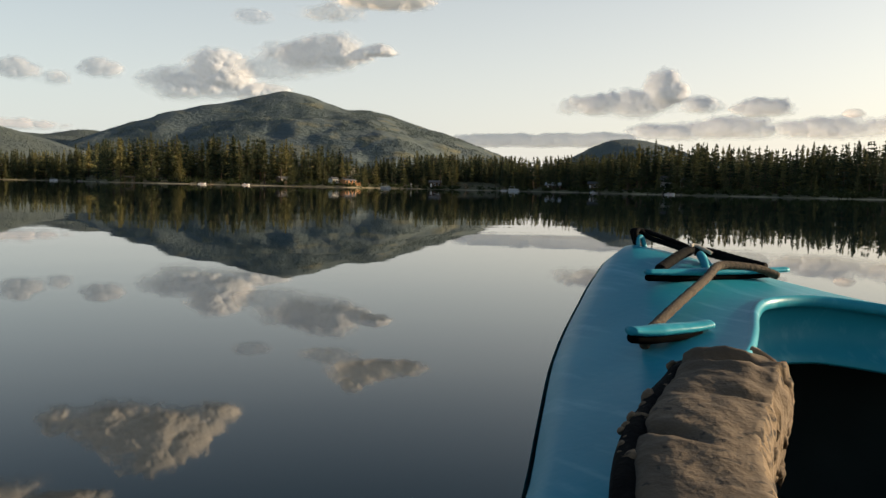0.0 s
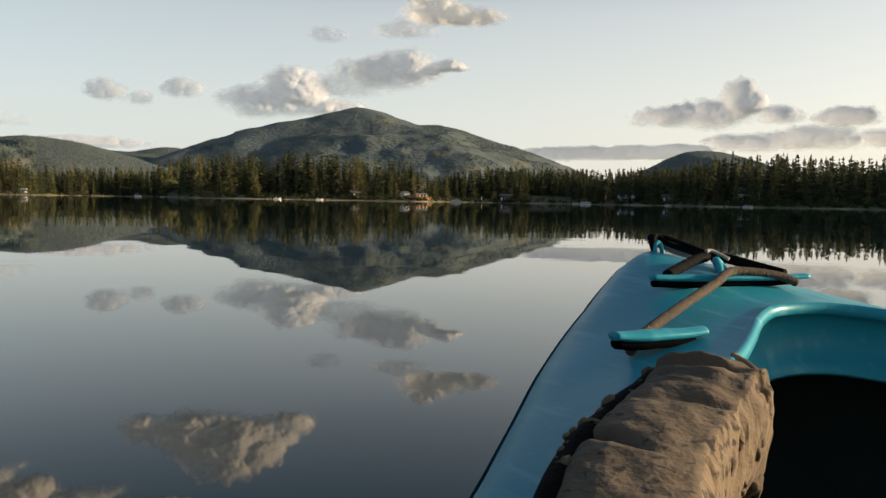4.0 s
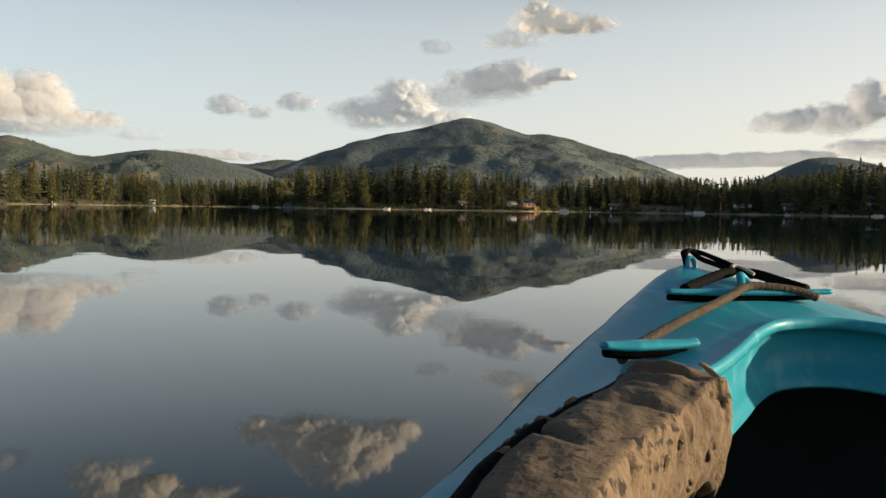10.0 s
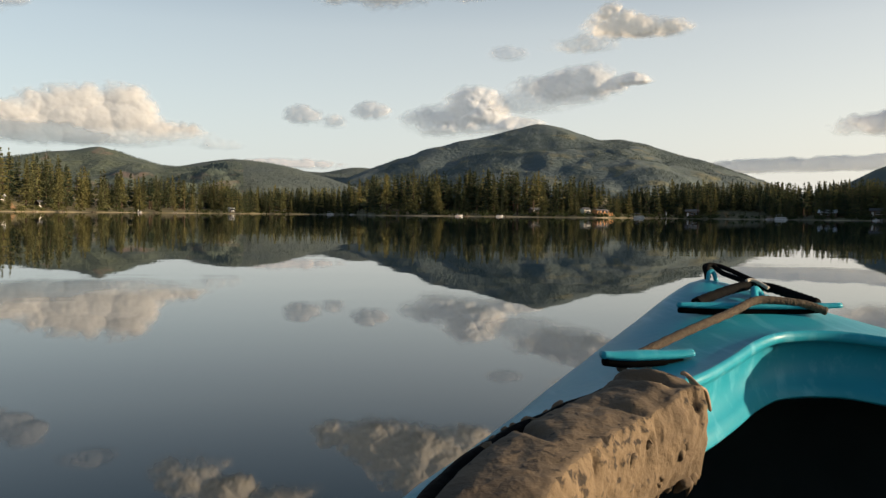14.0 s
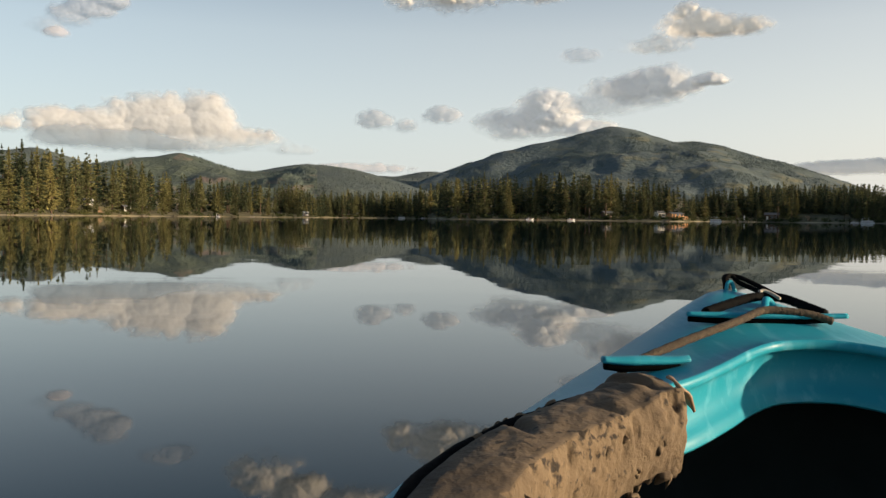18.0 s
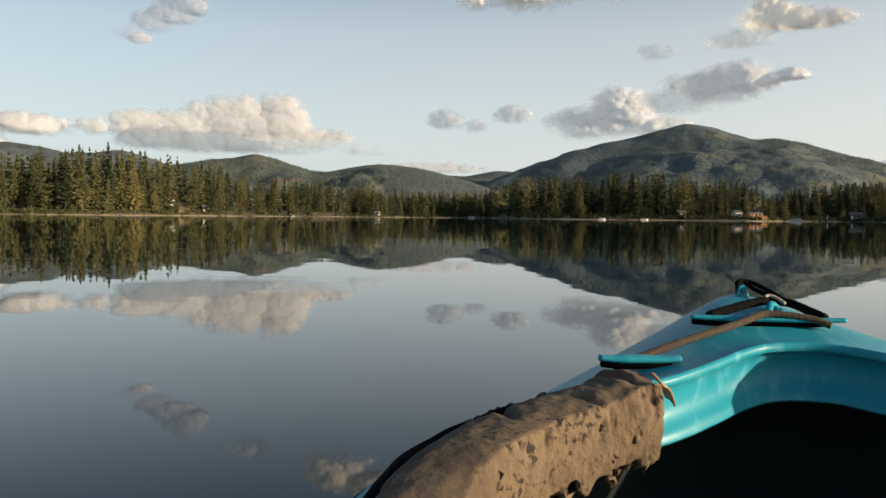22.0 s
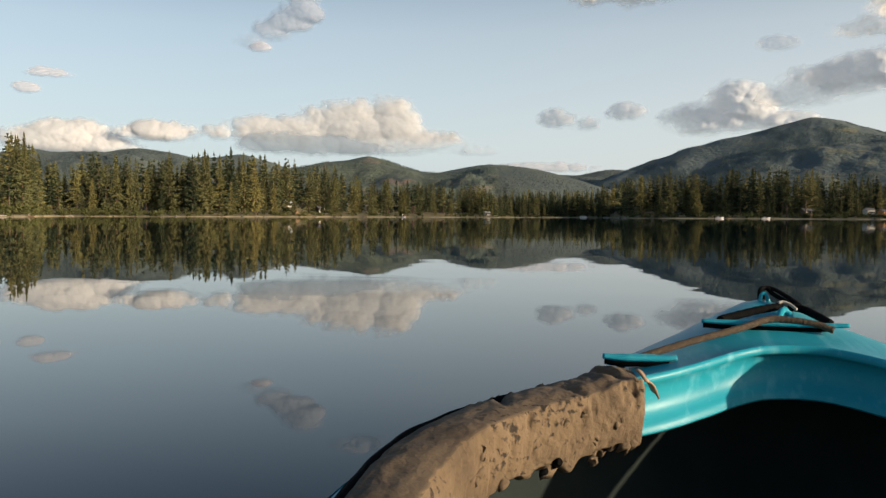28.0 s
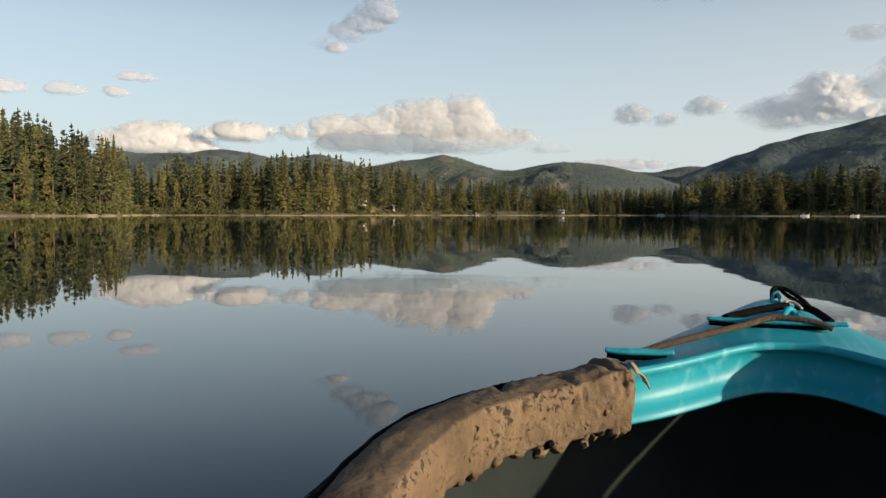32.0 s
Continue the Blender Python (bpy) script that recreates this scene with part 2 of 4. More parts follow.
def tri_mesh(name, verts, tris, mat, smooth=False):
    """A large triangle mesh straight from arrays."""
    v, t = np.asarray(verts, dtype=np.float32), np.asarray(tris, dtype=np.int32)
    me = bpy.data.meshes.new(name)
    me.vertices.add(len(v))
    me.vertices.foreach_set("co", v.ravel())
    me.loops.add(t.size)
    me.loops.foreach_set("vertex_index", t.ravel())
    me.polygons.add(len(t))
    me.polygons.foreach_set("loop_start", np.arange(0, t.size, 3, dtype=np.int32))
    me.polygons.foreach_set("use_smooth", np.full(len(t), smooth))
    me.materials.append(mat)
    me.update(calc_edges=True)
    me.validate()
    return me


def part(name, bm, mat, parent=None, label="", smooth=False):
    me = bpy.data.meshes.new(name)
    bm.normal_update()
    bm.to_mesh(me)
    bm.free()
    me.materials.append(mat)
    if smooth:
        me.polygons.foreach_set("use_smooth", [True] * len(me.polygons))
    ob = new(name, me)
    ob.parent = parent
    return tagged(ob, label)


def box(bm, cx, cy, cz, sx, sy, sz, m=None, bevel=0.0):
    g = bmesh.ops.create_cube(bm, size=1.0, matrix=(m or Matrix()) @ Matrix.Translation((cx, cy, cz)) @ Matrix.Diagonal((sx, sy, sz, 1)))
    if bevel:
        es = list({e for v in g["verts"] for e in v.link_edges})
        bmesh.ops.bevel(bm, geom=es, offset=bevel, segments=2, affect="EDGES")
    return bm


def one_box(*a, **k):
    return box(bmesh.new(), *a, **k)


def fbm(x, y, seed, octaves=5, first=1.0):
    """Value noise on arrays, roughly -1..1."""
    total, amp, f = np.zeros_like(x), 0.5, first
    for o in range(octaves):
        r = np.random.RandomState(seed * 31 + o)
        table = r.rand(256, 256).astype(np.float64)
        u, v = x * f + 37.7 * o, y * f + 11.3 * o
        i, j = np.floor(u).astype(int), np.floor(v).astype(int)
        a, b = u - i, v - j
        a, b = a * a * (3 - 2 * a), b * b * (3 - 2 * b)
        i0, j0, i1, j1 = i % 256, j % 256, (i + 1) % 256, (j + 1) % 256
        total += amp * 2 * ((table[i0, j0] * (1 - a) + table[i1, j0] * a) * (1 - b) + (table[i0, j1] * (1 - a) + table[i1, j1] * a) * b - 0.5)
        amp, f = amp * 0.5, f * 2.03
    return total


def grid_tris(nu, nv, wrap=False):
    """Triangles of a grid with nu columns and nv rows, index v * nu + u."""
    u, v = np.meshgrid(np.arange(nu if wrap else nu - 1), np.arange(nv - 1))
    a, b = (v * nu + u).ravel(), (v * nu + (u + 1) % nu).ravel()
    return np.concatenate([np.stack([a, b, b + nu], 1), np.stack([a, b + nu, a + nu], 1)])


def polar(az, d, z=0.0):
    return Vector((d * math.sin(radians(az)), d * math.cos(radians(az)), z))


# ---------------------------------------------------------------- lake, ground
SHORE_AZ = [-180, -120, -62, -49, -42.4, -40.9, -30, -25, -20, -14, -11, -10.3, -6, -2.6, -1.8, 3, 14.6, 15.5, 20, 27, 35, 42, 50, 70, 110, 180]
SHORE_D = [320, 260, 150, 172, 200, 292, 315, 370, 440, 530, 560, 650, 680, 640, 400, 385, 378, 440, 470, 440, 330, 300, 285, 260, 330, 320]


def shore(az):
    return np.interp(az, SHORE_AZ, SHORE_D)


def land(x, y):
    """Height of the ground over the lake's level."""
    x, y = np.asarray(x, dtype=float), np.asarray(y, dtype=float)
    d, az = np.hypot(x, y), np.degrees(np.arctan2(x, y))
    w = d - shore(az) + 2.5 * fbm(x / 30, y / 30, 5, 3)
    bank = np.clip(w / 7, -1.6, 1) * 0.75
    rise = 0.045 * np.clip(w - 7, 0, 400) + 0.7 * fbm(x / 45, y / 45, 6, 3) * np.clip(w / 40, 0, 1)
    left_slope = 0.10 * np.clip(w - 4, 0, 260) * np.clip((-42 - az) / 6, 0, 1)
    clearing = 0.05 * np.clip(w - 7, 0, 60) * np.clip(1 - abs(az - 22) / 6, 0, 1)
    clearing = clearing + 0.06 * np.clip(w - 7, 0, 60) * np.clip(1 - abs(az + 25.4) / 3, 0, 1)
    return bank + rise + left_slope + clearing


rings = np.concatenate([np.linspace(1, 130, 6), np.arange(140, 330, 5.0), np.arange(330, 760, 9.0), np.geomspace(770, 4950, 26)])
angles = np.radians(np.arange(-180, 180, 0.8))
A, R = np.meshgrid(angles, rings)
gx, gy = R * np.sin(A), R * np.cos(A)
gz = land(gx, gy)
ground = new("ground", tri_mesh("ground", np.stack([gx, gy, gz], -1).reshape(-1, 3), grid_tris(len(angles), len(rings), True)[:, ::-1], GROUND, True))
tagged(ground, "brown-green lake shore and forest floor, earth and dry grass", "ground", kind="structure")

A, R = np.meshgrid(angles[::3], np.concatenate([[0.01], np.geomspace(0.5, 900, 30)]))
water = new("water", tri_mesh("water", np.stack([R * np.sin(A), R * np.cos(A), 0 * R], -1).reshape(-1, 3), grid_tris(len(angles[::3]), 31, True)[:, ::-1], WATER, True))
tagged(water, "calm dark lake water mirroring trees and clouds", "water", kind="structure")


# ---------------------------------------------------------------- mountains
def cones_on(points, low, high, rng):
    """Small far conifers as one mesh: four-sided spires."""
    n = len(points)
    h, ph = rng.uniform(low, high, n), rng.uniform(0, 6.28, n)
    w = h * rng.uniform(0.13, 0.22, n)
    v = np.zeros((n, 5, 3))
    for k in range(4):
        v[:, k, 0], v[:, k, 1] = w * np.cos(ph + k * math.pi / 2), w * np.sin(ph + k * math.pi / 2)
    v[:, 4, 2] = h
    v += points[:, None, :]
    base = np.arange(n)[:, None, None] * 5
    tris = np.array([[0, 1, 4], [1, 2, 4], [2, 3, 4], [3, 0, 4]])[None] + base
    return v.reshape(-1, 3), tris.reshape(-1, 3)


def mountain(name, summits, az0, az1, d0, d1, slope, trees, label, seed, rough=1.0, size=(4, 8), mat=None, gaps=0.22, cover=None):
    """Ridges as a soft maximum of cones standing on their summits, with gullies, and a cover of small trees."""
    step = 0.22
    az, d = np.arange(az0, az1 + step, step), np.linspace(d0, d1, 90)
    AZ, D = np.meshgrid(np.radians(az), d)
    X, Y = D * np.sin(AZ), D * np.cos(AZ)

    def height(x, y):
        acc, k = np.zeros_like(x), 0.06
        wob = fbm(x / 420, y / 420, seed, 5) * 150 * rough
        for sa_, sd_, se_ in summits:
            q = polar(sa_, sd_)
            top = sd_ * math.tan(radians(se_))
            dx, dy = x - q.x, y - q.y
            r = np.hypot(dx, dy)
            acc += np.exp(k * (top - slope * (np.sqrt(r * r + 60 ** 2) - 60) + wob * np.clip(r / 500, 0, 1)))
        return np.log(acc + 1) / k - 12

    Z = height(X, Y)
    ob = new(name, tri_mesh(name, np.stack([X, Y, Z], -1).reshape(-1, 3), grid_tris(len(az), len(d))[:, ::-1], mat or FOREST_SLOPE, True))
    tagged(ob, label, "mountain")
    rng = np.random.RandomState(seed)
    a, r = np.radians(rng.uniform(az0, az1, trees * 3)), rng.uniform(d0, d1, trees * 3)
    x, y = r * np.sin(a), r * np.cos(a)
    z = height(x, y)
    bare = fbm(x / 160, y / 160, seed + 9, 4)
    keep = (z > 8) & (bare < gaps)
    pts = np.stack([x, y, z - 1], 1)[keep][:trees]
    v, t = cones_on(pts, *size, rng)
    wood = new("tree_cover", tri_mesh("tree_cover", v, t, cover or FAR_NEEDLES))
    wood.parent = ob
    tagged(wood, "distant dark conifers covering the slope", kind="stuff")
    return ob


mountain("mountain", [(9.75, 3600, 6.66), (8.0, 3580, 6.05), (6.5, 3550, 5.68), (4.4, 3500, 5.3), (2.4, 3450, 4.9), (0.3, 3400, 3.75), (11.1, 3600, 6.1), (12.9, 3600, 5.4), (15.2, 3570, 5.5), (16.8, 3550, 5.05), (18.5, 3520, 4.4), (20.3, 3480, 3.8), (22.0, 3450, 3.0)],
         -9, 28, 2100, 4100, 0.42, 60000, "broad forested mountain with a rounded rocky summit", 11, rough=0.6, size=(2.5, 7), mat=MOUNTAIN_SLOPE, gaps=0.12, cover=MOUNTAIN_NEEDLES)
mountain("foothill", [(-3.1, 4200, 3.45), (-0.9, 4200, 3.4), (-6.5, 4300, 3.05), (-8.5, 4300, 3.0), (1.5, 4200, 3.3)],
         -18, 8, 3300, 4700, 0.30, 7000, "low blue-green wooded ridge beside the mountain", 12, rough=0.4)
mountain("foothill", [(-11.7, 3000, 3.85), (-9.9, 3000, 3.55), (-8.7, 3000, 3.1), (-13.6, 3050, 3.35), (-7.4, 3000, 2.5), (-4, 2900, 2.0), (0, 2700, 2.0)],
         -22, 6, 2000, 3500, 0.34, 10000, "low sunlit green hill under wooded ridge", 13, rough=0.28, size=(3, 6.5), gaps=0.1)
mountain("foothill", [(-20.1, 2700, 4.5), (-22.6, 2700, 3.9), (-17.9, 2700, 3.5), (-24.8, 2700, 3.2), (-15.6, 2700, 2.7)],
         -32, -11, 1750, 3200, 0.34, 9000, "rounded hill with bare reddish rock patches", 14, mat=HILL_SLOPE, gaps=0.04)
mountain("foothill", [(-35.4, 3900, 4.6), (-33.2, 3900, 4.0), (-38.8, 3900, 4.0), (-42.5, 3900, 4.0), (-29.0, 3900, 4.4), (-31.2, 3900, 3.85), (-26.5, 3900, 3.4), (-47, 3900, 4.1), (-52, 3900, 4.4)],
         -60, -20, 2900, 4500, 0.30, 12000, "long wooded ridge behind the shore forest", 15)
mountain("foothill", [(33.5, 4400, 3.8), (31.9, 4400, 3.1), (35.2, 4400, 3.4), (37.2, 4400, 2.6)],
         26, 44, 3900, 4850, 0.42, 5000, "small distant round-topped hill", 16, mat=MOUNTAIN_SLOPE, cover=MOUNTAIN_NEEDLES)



# ---------------------------------------------------------------- clouds
def cloud(lobes, seed, mat, label, dist=4350.0, step=0.07, relief=1.0, edge=0.75, foot=None, ragged=0.55):
    """An open sheet shaped to fit the camera's view as a heap of vapour: billows on a rounded body, a flat underside
    that runs back from the foot, thinning out at a ragged edge.
    """
    L = np.array(lobes)
    a0, a1 = (L[:, 0] - L[:, 2]).min() - 1.2, (L[:, 0] + L[:, 2]).max() + 1.2
    e0, e1 = (L[:, 1] - L[:, 3]).min() - 0.6, (L[:, 1] + L[:, 3]).max() + 1.0
    az, el = np.arange(a0, a1, step), np.arange(e0, e1, step)
    AZ, EL = np.meshgrid(az, el)
    acc = np.zeros_like(AZ)
    for ca, ce, ra, re in lobes:
        up = EL - (ce - 0.3 * re)
        q = 1 - ((AZ - ca) / (1.1 * ra)) ** 2 - (up / np.where(up > 0, 1.3 * re, 0.75 * re)) ** 2
        acc += np.exp(8 * np.clip(q, -6, 1))
    soft = np.clip(np.log(acc) / 8, -2, 1)
    rng = np.random.RandomState(seed)
    middle = float(np.median(L[:, 3]))
    billow = np.zeros_like(AZ)
    for low, high, weight, crowd in ((0.45, 0.95, 1.0, 2.4), (0.18, 0.36, 0.55, 3.5), (0.08, 0.15, 0.35, 4.0)):
        layer = np.zeros_like(AZ)
        for ca, ce, ra, re in lobes:
            mean = re * (low + high) / 2
            for _ in range(int(crowd * ra * re / mean ** 2) + 2):
                w, h = rng.normal(0, 0.5), rng.normal(0.05, 0.5)
                a, b, r = ca + np.clip(w, -1.05, 1.05) * ra, ce + np.clip(h, -0.6, 1.0) * re, re * rng.uniform(low, high)
                i0, i1 = np.searchsorted(az, (a - 1.3 * r, a + 1.3 * r))
                j0, j1 = np.searchsorted(el, (b - r, b + r))
                q = 1 - ((AZ[j0:j1, i0:i1] - a) / (1.3 * r)) ** 2 - ((EL[j0:j1, i0:i1] - b) / r) ** 2
                layer[j0:j1, i0:i1] = np.maximum(layer[j0:j1, i0:i1], r * np.sqrt(np.clip(q, 0, 1)))
        billow += weight * layer
        swell = billow.copy() if crowd < 3.6 else swell
    n1, n2 = fbm(AZ * 0.55 + seed, EL * 0.9, seed, 5), fbm(AZ * 2.4, EL * 3.0, seed + 3, 5)
    dens = soft + 0.34 * billow / middle - 0.02 + ragged * (n1 + 0.55 * n2)
    low_edge = np.clip((L[:, 1].mean() - EL) / middle, 0, 1)
    alpha = np.clip(dens / (edge * (1 + 1.6 * low_edge)), 0, 1)
    body = np.clip(soft + 0.3, 0, 1.3) ** 0.6
    depth = dist * math.radians(1.0) * relief * (1.25 * middle * body + 0.34 * swell + 0.03 * billow + 0.16 * middle * n1 + 0.06 * middle * n2)
    away = dist - depth
    if foot is not None:
        under = np.clip(foot + 0.3 * middle * n1 - EL, 0, 2)
        away = np.minimum(away * (1 + 0.10 * under ** 1.4 / (under + 0.35) / foot), 4940 + 5 * n2)
    ra_, re_ = np.radians(AZ), np.radians(EL)
    way = np.stack([np.sin(ra_) * np.cos(re_), np.cos(ra_) * np.cos(re_), np.sin(re_)], -1)
    t = grid_tris(len(az), len(el))
    t = t[alpha.ravel()[t].max(1) > 0.001]
    used = np.unique(t)
    remap = np.full(AZ.size, -1)
    remap[used] = np.arange(len(used))
    me = tri_mesh("cloud", (way * away[..., None]).reshape(-1, 3)[used], remap[t], mat, True)
    at = me.attributes.new("cover", "FLOAT", "POINT")
    at.data.foreach_set("value", alpha.ravel()[used].astype(np.float32))
    return tagged(new("cloud", me), label, "cloud", "evening clouds")


cloud([(3.5, 6.6, 3.4, 1.2), (5.3, 7.6, 2.3, 1.5), (8.2, 6.3, 2.6, 0.75)], 3, CLOUD_WHITE, "bright white cumulus cloud with a grey foot", 4600, foot=5.9, ragged=0.4, edge=0.85)
cloud([(8.6, 8.0, 3.2, 0.95), (11.0, 8.7, 3.6, 1.15), (13.2, 9.3, 2.5, 1.3), (16.2, 9.5, 1.5, 0.5)], 4, CLOUD_WHITE, "grey-bellied cumulus cloud with a sunlit edge", 4300, ragged=0.4, edge=0.9, relief=1.1)
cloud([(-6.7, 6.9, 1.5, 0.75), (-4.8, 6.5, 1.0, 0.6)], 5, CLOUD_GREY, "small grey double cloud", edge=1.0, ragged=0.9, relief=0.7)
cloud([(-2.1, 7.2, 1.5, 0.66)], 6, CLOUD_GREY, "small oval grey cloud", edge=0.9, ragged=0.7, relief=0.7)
cloud([(14.6, 13.2, 1.9, 1.2), (17.2, 12.8, 2.9, 0.8), (12.4, 11.9, 2.6, 0.7)], 7, CLOUD_PALE, "pale loose cloud with soft edges", edge=1.0, ragged=0.7)
cloud([(7.6, 11.3, 1.5, 0.6)], 8, CLOUD_FAINT, "faint grey wisp of cloud", edge=0.8)
cloud([(-1.2, 15.7, 4.0, 1.6), (1.6, 17.0, 3.6, 2.2), (-4.4, 15.0, 1.8, 0.8), (4.8, 15.6, 2.2, 1.0)], 9, CLOUD_PALE, "cream-coloured ragged cloud high up", edge=0.8, ragged=0.8, relief=1.3)
cloud([(-25.8, 5.9, 5.4, 1.0), (-24.0, 5.2, 4.6, 0.8), (-18.6, 5.1, 4.0, 0.8), (-21.2, 6.5, 3.6, 1.5), (-18.6, 6.6, 2.2, 1.5), (-15.8, 5.3, 3.2, 0.8), (-13.0, 4.7, 2.2, 0.45)], 10, CLOUD_BANK, "long heaped white cumulus bank with grey base", 4450, relief=0.75, edge=1.15, ragged=0.7)
# added sheet before the bank, coloured as its shaded base
cloud([(-27.0, 5.15, 2.8, 0.9), (-24.2, 5.0, 3.0, 0.9), (-21.2, 4.75, 2.6, 0.6)], 27, CLOUD_UNDERSHADE, "blue-grey sheet standing in for the white bank's shaded base", 4150, relief=0.4, edge=0.8, ragged=0.6)
cloud([(-39.8, 5.0, 3.5, 1.15), (-37.6, 4.6, 2.6, 0.7)], 11, CLOUD_BANK, "white cumulus low over the ridge", 4650)
cloud([(-34.4, 5.6, 2.7, 0.75)], 12, CLOUD_BANK, "pale grey flat cumulus cloud", 4550)
cloud([(-45.4, 8.0, 1.4, 0.5)], 13, CLOUD_THIN, "small pinkish puff of cloud")
cloud([(-42.2, 8.0, 0.8, 0.4)], 14, CLOUD_THIN, "small pinkish puff of cloud")
cloud([(-40.8, 9.0, 1.5, 0.34)], 15, CLOUD_THIN, "thin pinkish streak of cloud")
cloud([(-48.6, 7.9, 1.4, 0.5)], 16, CLOUD_THIN, "small pinkish puff of cloud")
cloud([(-28.1, 11.9, 1.4, 0.7), (-27.0, 12.5, 1.6, 0.8), (-25.8, 13.2, 1.6, 0.85), (-24.8, 14.0, 1.5, 0.9)], 17, CLOUD_DARK, "slanting grey cloud with a pink foot", edge=0.9, ragged=0.6)
# foot of the cloud above, built as its own puff
cloud([(-27.6, 11.5, 0.9, 0.45)], 28, CLOUD_THIN, "pink foot of the slanting grey cloud", 4250)
cloud([(31.0, 6.0, 2.6, 0.85), (34.2, 6.1, 3.0, 1.1), (36.0, 7.1, 1.4, 1.25), (38.4, 5.9, 1.6, 0.7)], 18, CLOUD_SHADE, "heaped white cumulus with a tall head", foot=5.4)
cloud([(42.2, 5.7, 2.3, 0.7)], 19, CLOUD_SHADE, "flat grey-white evening cloud", foot=5.4)
cloud([(47.7, 5.3, 0.6, 0.3)], 20, CLOUD_THIN, "tiny grey puff of cloud")
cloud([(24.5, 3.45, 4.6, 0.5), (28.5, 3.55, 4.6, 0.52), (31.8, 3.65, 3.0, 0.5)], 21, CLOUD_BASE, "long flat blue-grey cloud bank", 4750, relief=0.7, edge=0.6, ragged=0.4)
cloud([(36.5, 4.2, 3.0, 0.7), (40.5, 4.5, 3.5, 0.9), (46.0, 4.4, 4.0, 0.8), (51.0, 4.5, 3.5, 0.9)], 22, CLOUD_SHADE, "pale cloud bank over the trees", 4800, edge=0.9)
cloud([(-8.0, 3.5, 4.0, 0.45)], 23, CLOUD_THIN, "low white line of far cloud", 4850)
cloud([(-14.5, 17.6, 2.6, 1.5), (-12.0, 18.6, 2.0, 1.2)], 24, CLOUD_PALE, "cream-coloured ragged cloud high up", edge=0.8, ragged=0.8, relief=1.3)
cloud([(-20.8, 15.8, 1.8, 0.7)], 25, CLOUD_FAINT, "faint grey wisp of cloud", edge=0.9)
cloud([(-8.4, 19.4, 3.0, 1.1), (-4.5, 20.4, 3.0, 1.0)], 26, CLOUD_PALE, "cream-coloured ragged cloud high up", edge=0.8, ragged=0.8, relief=1.3)


# ---------------------------------------------------------------- conifers
def conifer(rng, h, bare, wide, whorl, arms, tuft, tufts, point=1.0):
    """Arrays of a conifer: trunk, and a crown of drooping limbs hung with needle tufts."""
    tv, tf, k = [], [], 6
    lean, lobe = rng.uniform(-0.02, 0.02, 2), rng.uniform(0, 6.28, 2)
    for j in range(6):
        z = h * j / 5 * 0.97
        r = 0.014 * h * (1 - 0.93 * j / 5) * (1.25 if j == 0 else 1)
        for i in range(k):
            tv.append((r * math.cos(6.283 * i / k) + lean[0] * z, r * math.sin(6.283 * i / k) + lean[1] * z, z))
    for j in range(5):
        for i in range(k):
            a, b = j * k + i, j * k + (i + 1) % k
            tf += [(a, b, b + k), (a, b + k, a + k)]
    cv, cf = [], []
    z = h * bare
    while z < h * 0.985:
        f = (z / h - bare) / (1 - bare)
        reach = wide * h * (min(1.0, f * 5 + 0.5)) * (1 - f) ** point * rng.choice([rng.uniform(0.5, 0.8), rng.uniform(0.85, 1.15)]) + 0.05
        n = max(3, int(arms * (1 - 0.5 * f) + rng.uniform(-1, 1)))
        off = rng.uniform(0, 6.28)
        for i in range(n):
            a = off + 6.283 * i / n + rng.uniform(-0.35, 0.35)
            rr = reach * rng.uniform(0.5, 1.15) * (0.82 + 0.30 * math.sin(a + 0.55 * z + lobe[0]) + 0.16 * math.sin(2 * a - 0.9 * z + lobe[1]))
            droop = rng.uniform(-0.35, 0.1) + 0.35 * f
            for q in range(tufts):
                s = (q + rng.uniform(0.35, 1.0)) / tufts
                p = np.array([math.cos(a) * rr * s + lean[0] * z, math.sin(a) * rr * s + lean[1] * z, z + rr * s * droop + rng.uniform(-0.3, 0.3)])
                g = tuft * rng.uniform(0.7, 1.35) * (0.28 + 0.72 * (1 - f) ** 0.7)
                d = np.array([math.cos(a), math.sin(a), droop])
                side = np.array([-math.sin(a), math.cos(a), rng.uniform(-0.4, 0.4)])
                up = np.array([rng.uniform(-.3, .3), rng.uniform(-.3, .3), 1.0])
                b = len(cv)
                cv += [p - d * g * 0.9, p + side * g * 0.5 - d * g * 0.1, p + d * g * 1.1, p - side * g * 0.5 + d * g * 0.1, p + up * g * 0.42, p - up * g * 0.38 + d * 0.3 * g]
                cf += [(b, b + 1, b + 4), (b + 1, b + 2, b + 4), (b + 2, b + 3, b + 4), (b + 3, b, b + 4), (b, b + 2, b + 5), (b + 1, b + 5, b + 3)]
        z += whorl * rng.choice([rng.uniform(0.35, 0.8), rng.uniform(0.9, 1.9)]) * (1.0 - 0.35 * f)
    top = len(cv)
    cv += [np.array([0.25, 0, h * 0.95]) + [lean[0] * h, lean[1] * h, 0], np.array([-0.12, 0.2, h * 0.95]) + [lean[0] * h, lean[1] * h, 0], np.array([-0.12, -0.2, h * 0.95]) + [lean[0] * h, lean[1] * h, 0], np.array([lean[0] * h, lean[1] * h, h * 1.01])]
    cf += [(top, top + 1, top + 3), (top + 1, top + 2, top + 3), (top + 2, top, top + 3)]
    return np.array(tv), np.array(tf), np.array(cv), np.array(cf)


FIR = dict(point=1.0, bare=0.06, wide=0.245, whorl=0.66, arms=8, tuft=0.62, tufts=4)
PINE = dict(point=0.7, bare=0.30, wide=0.185, whorl=0.80, arms=7, tuft=0.75, tufts=4)
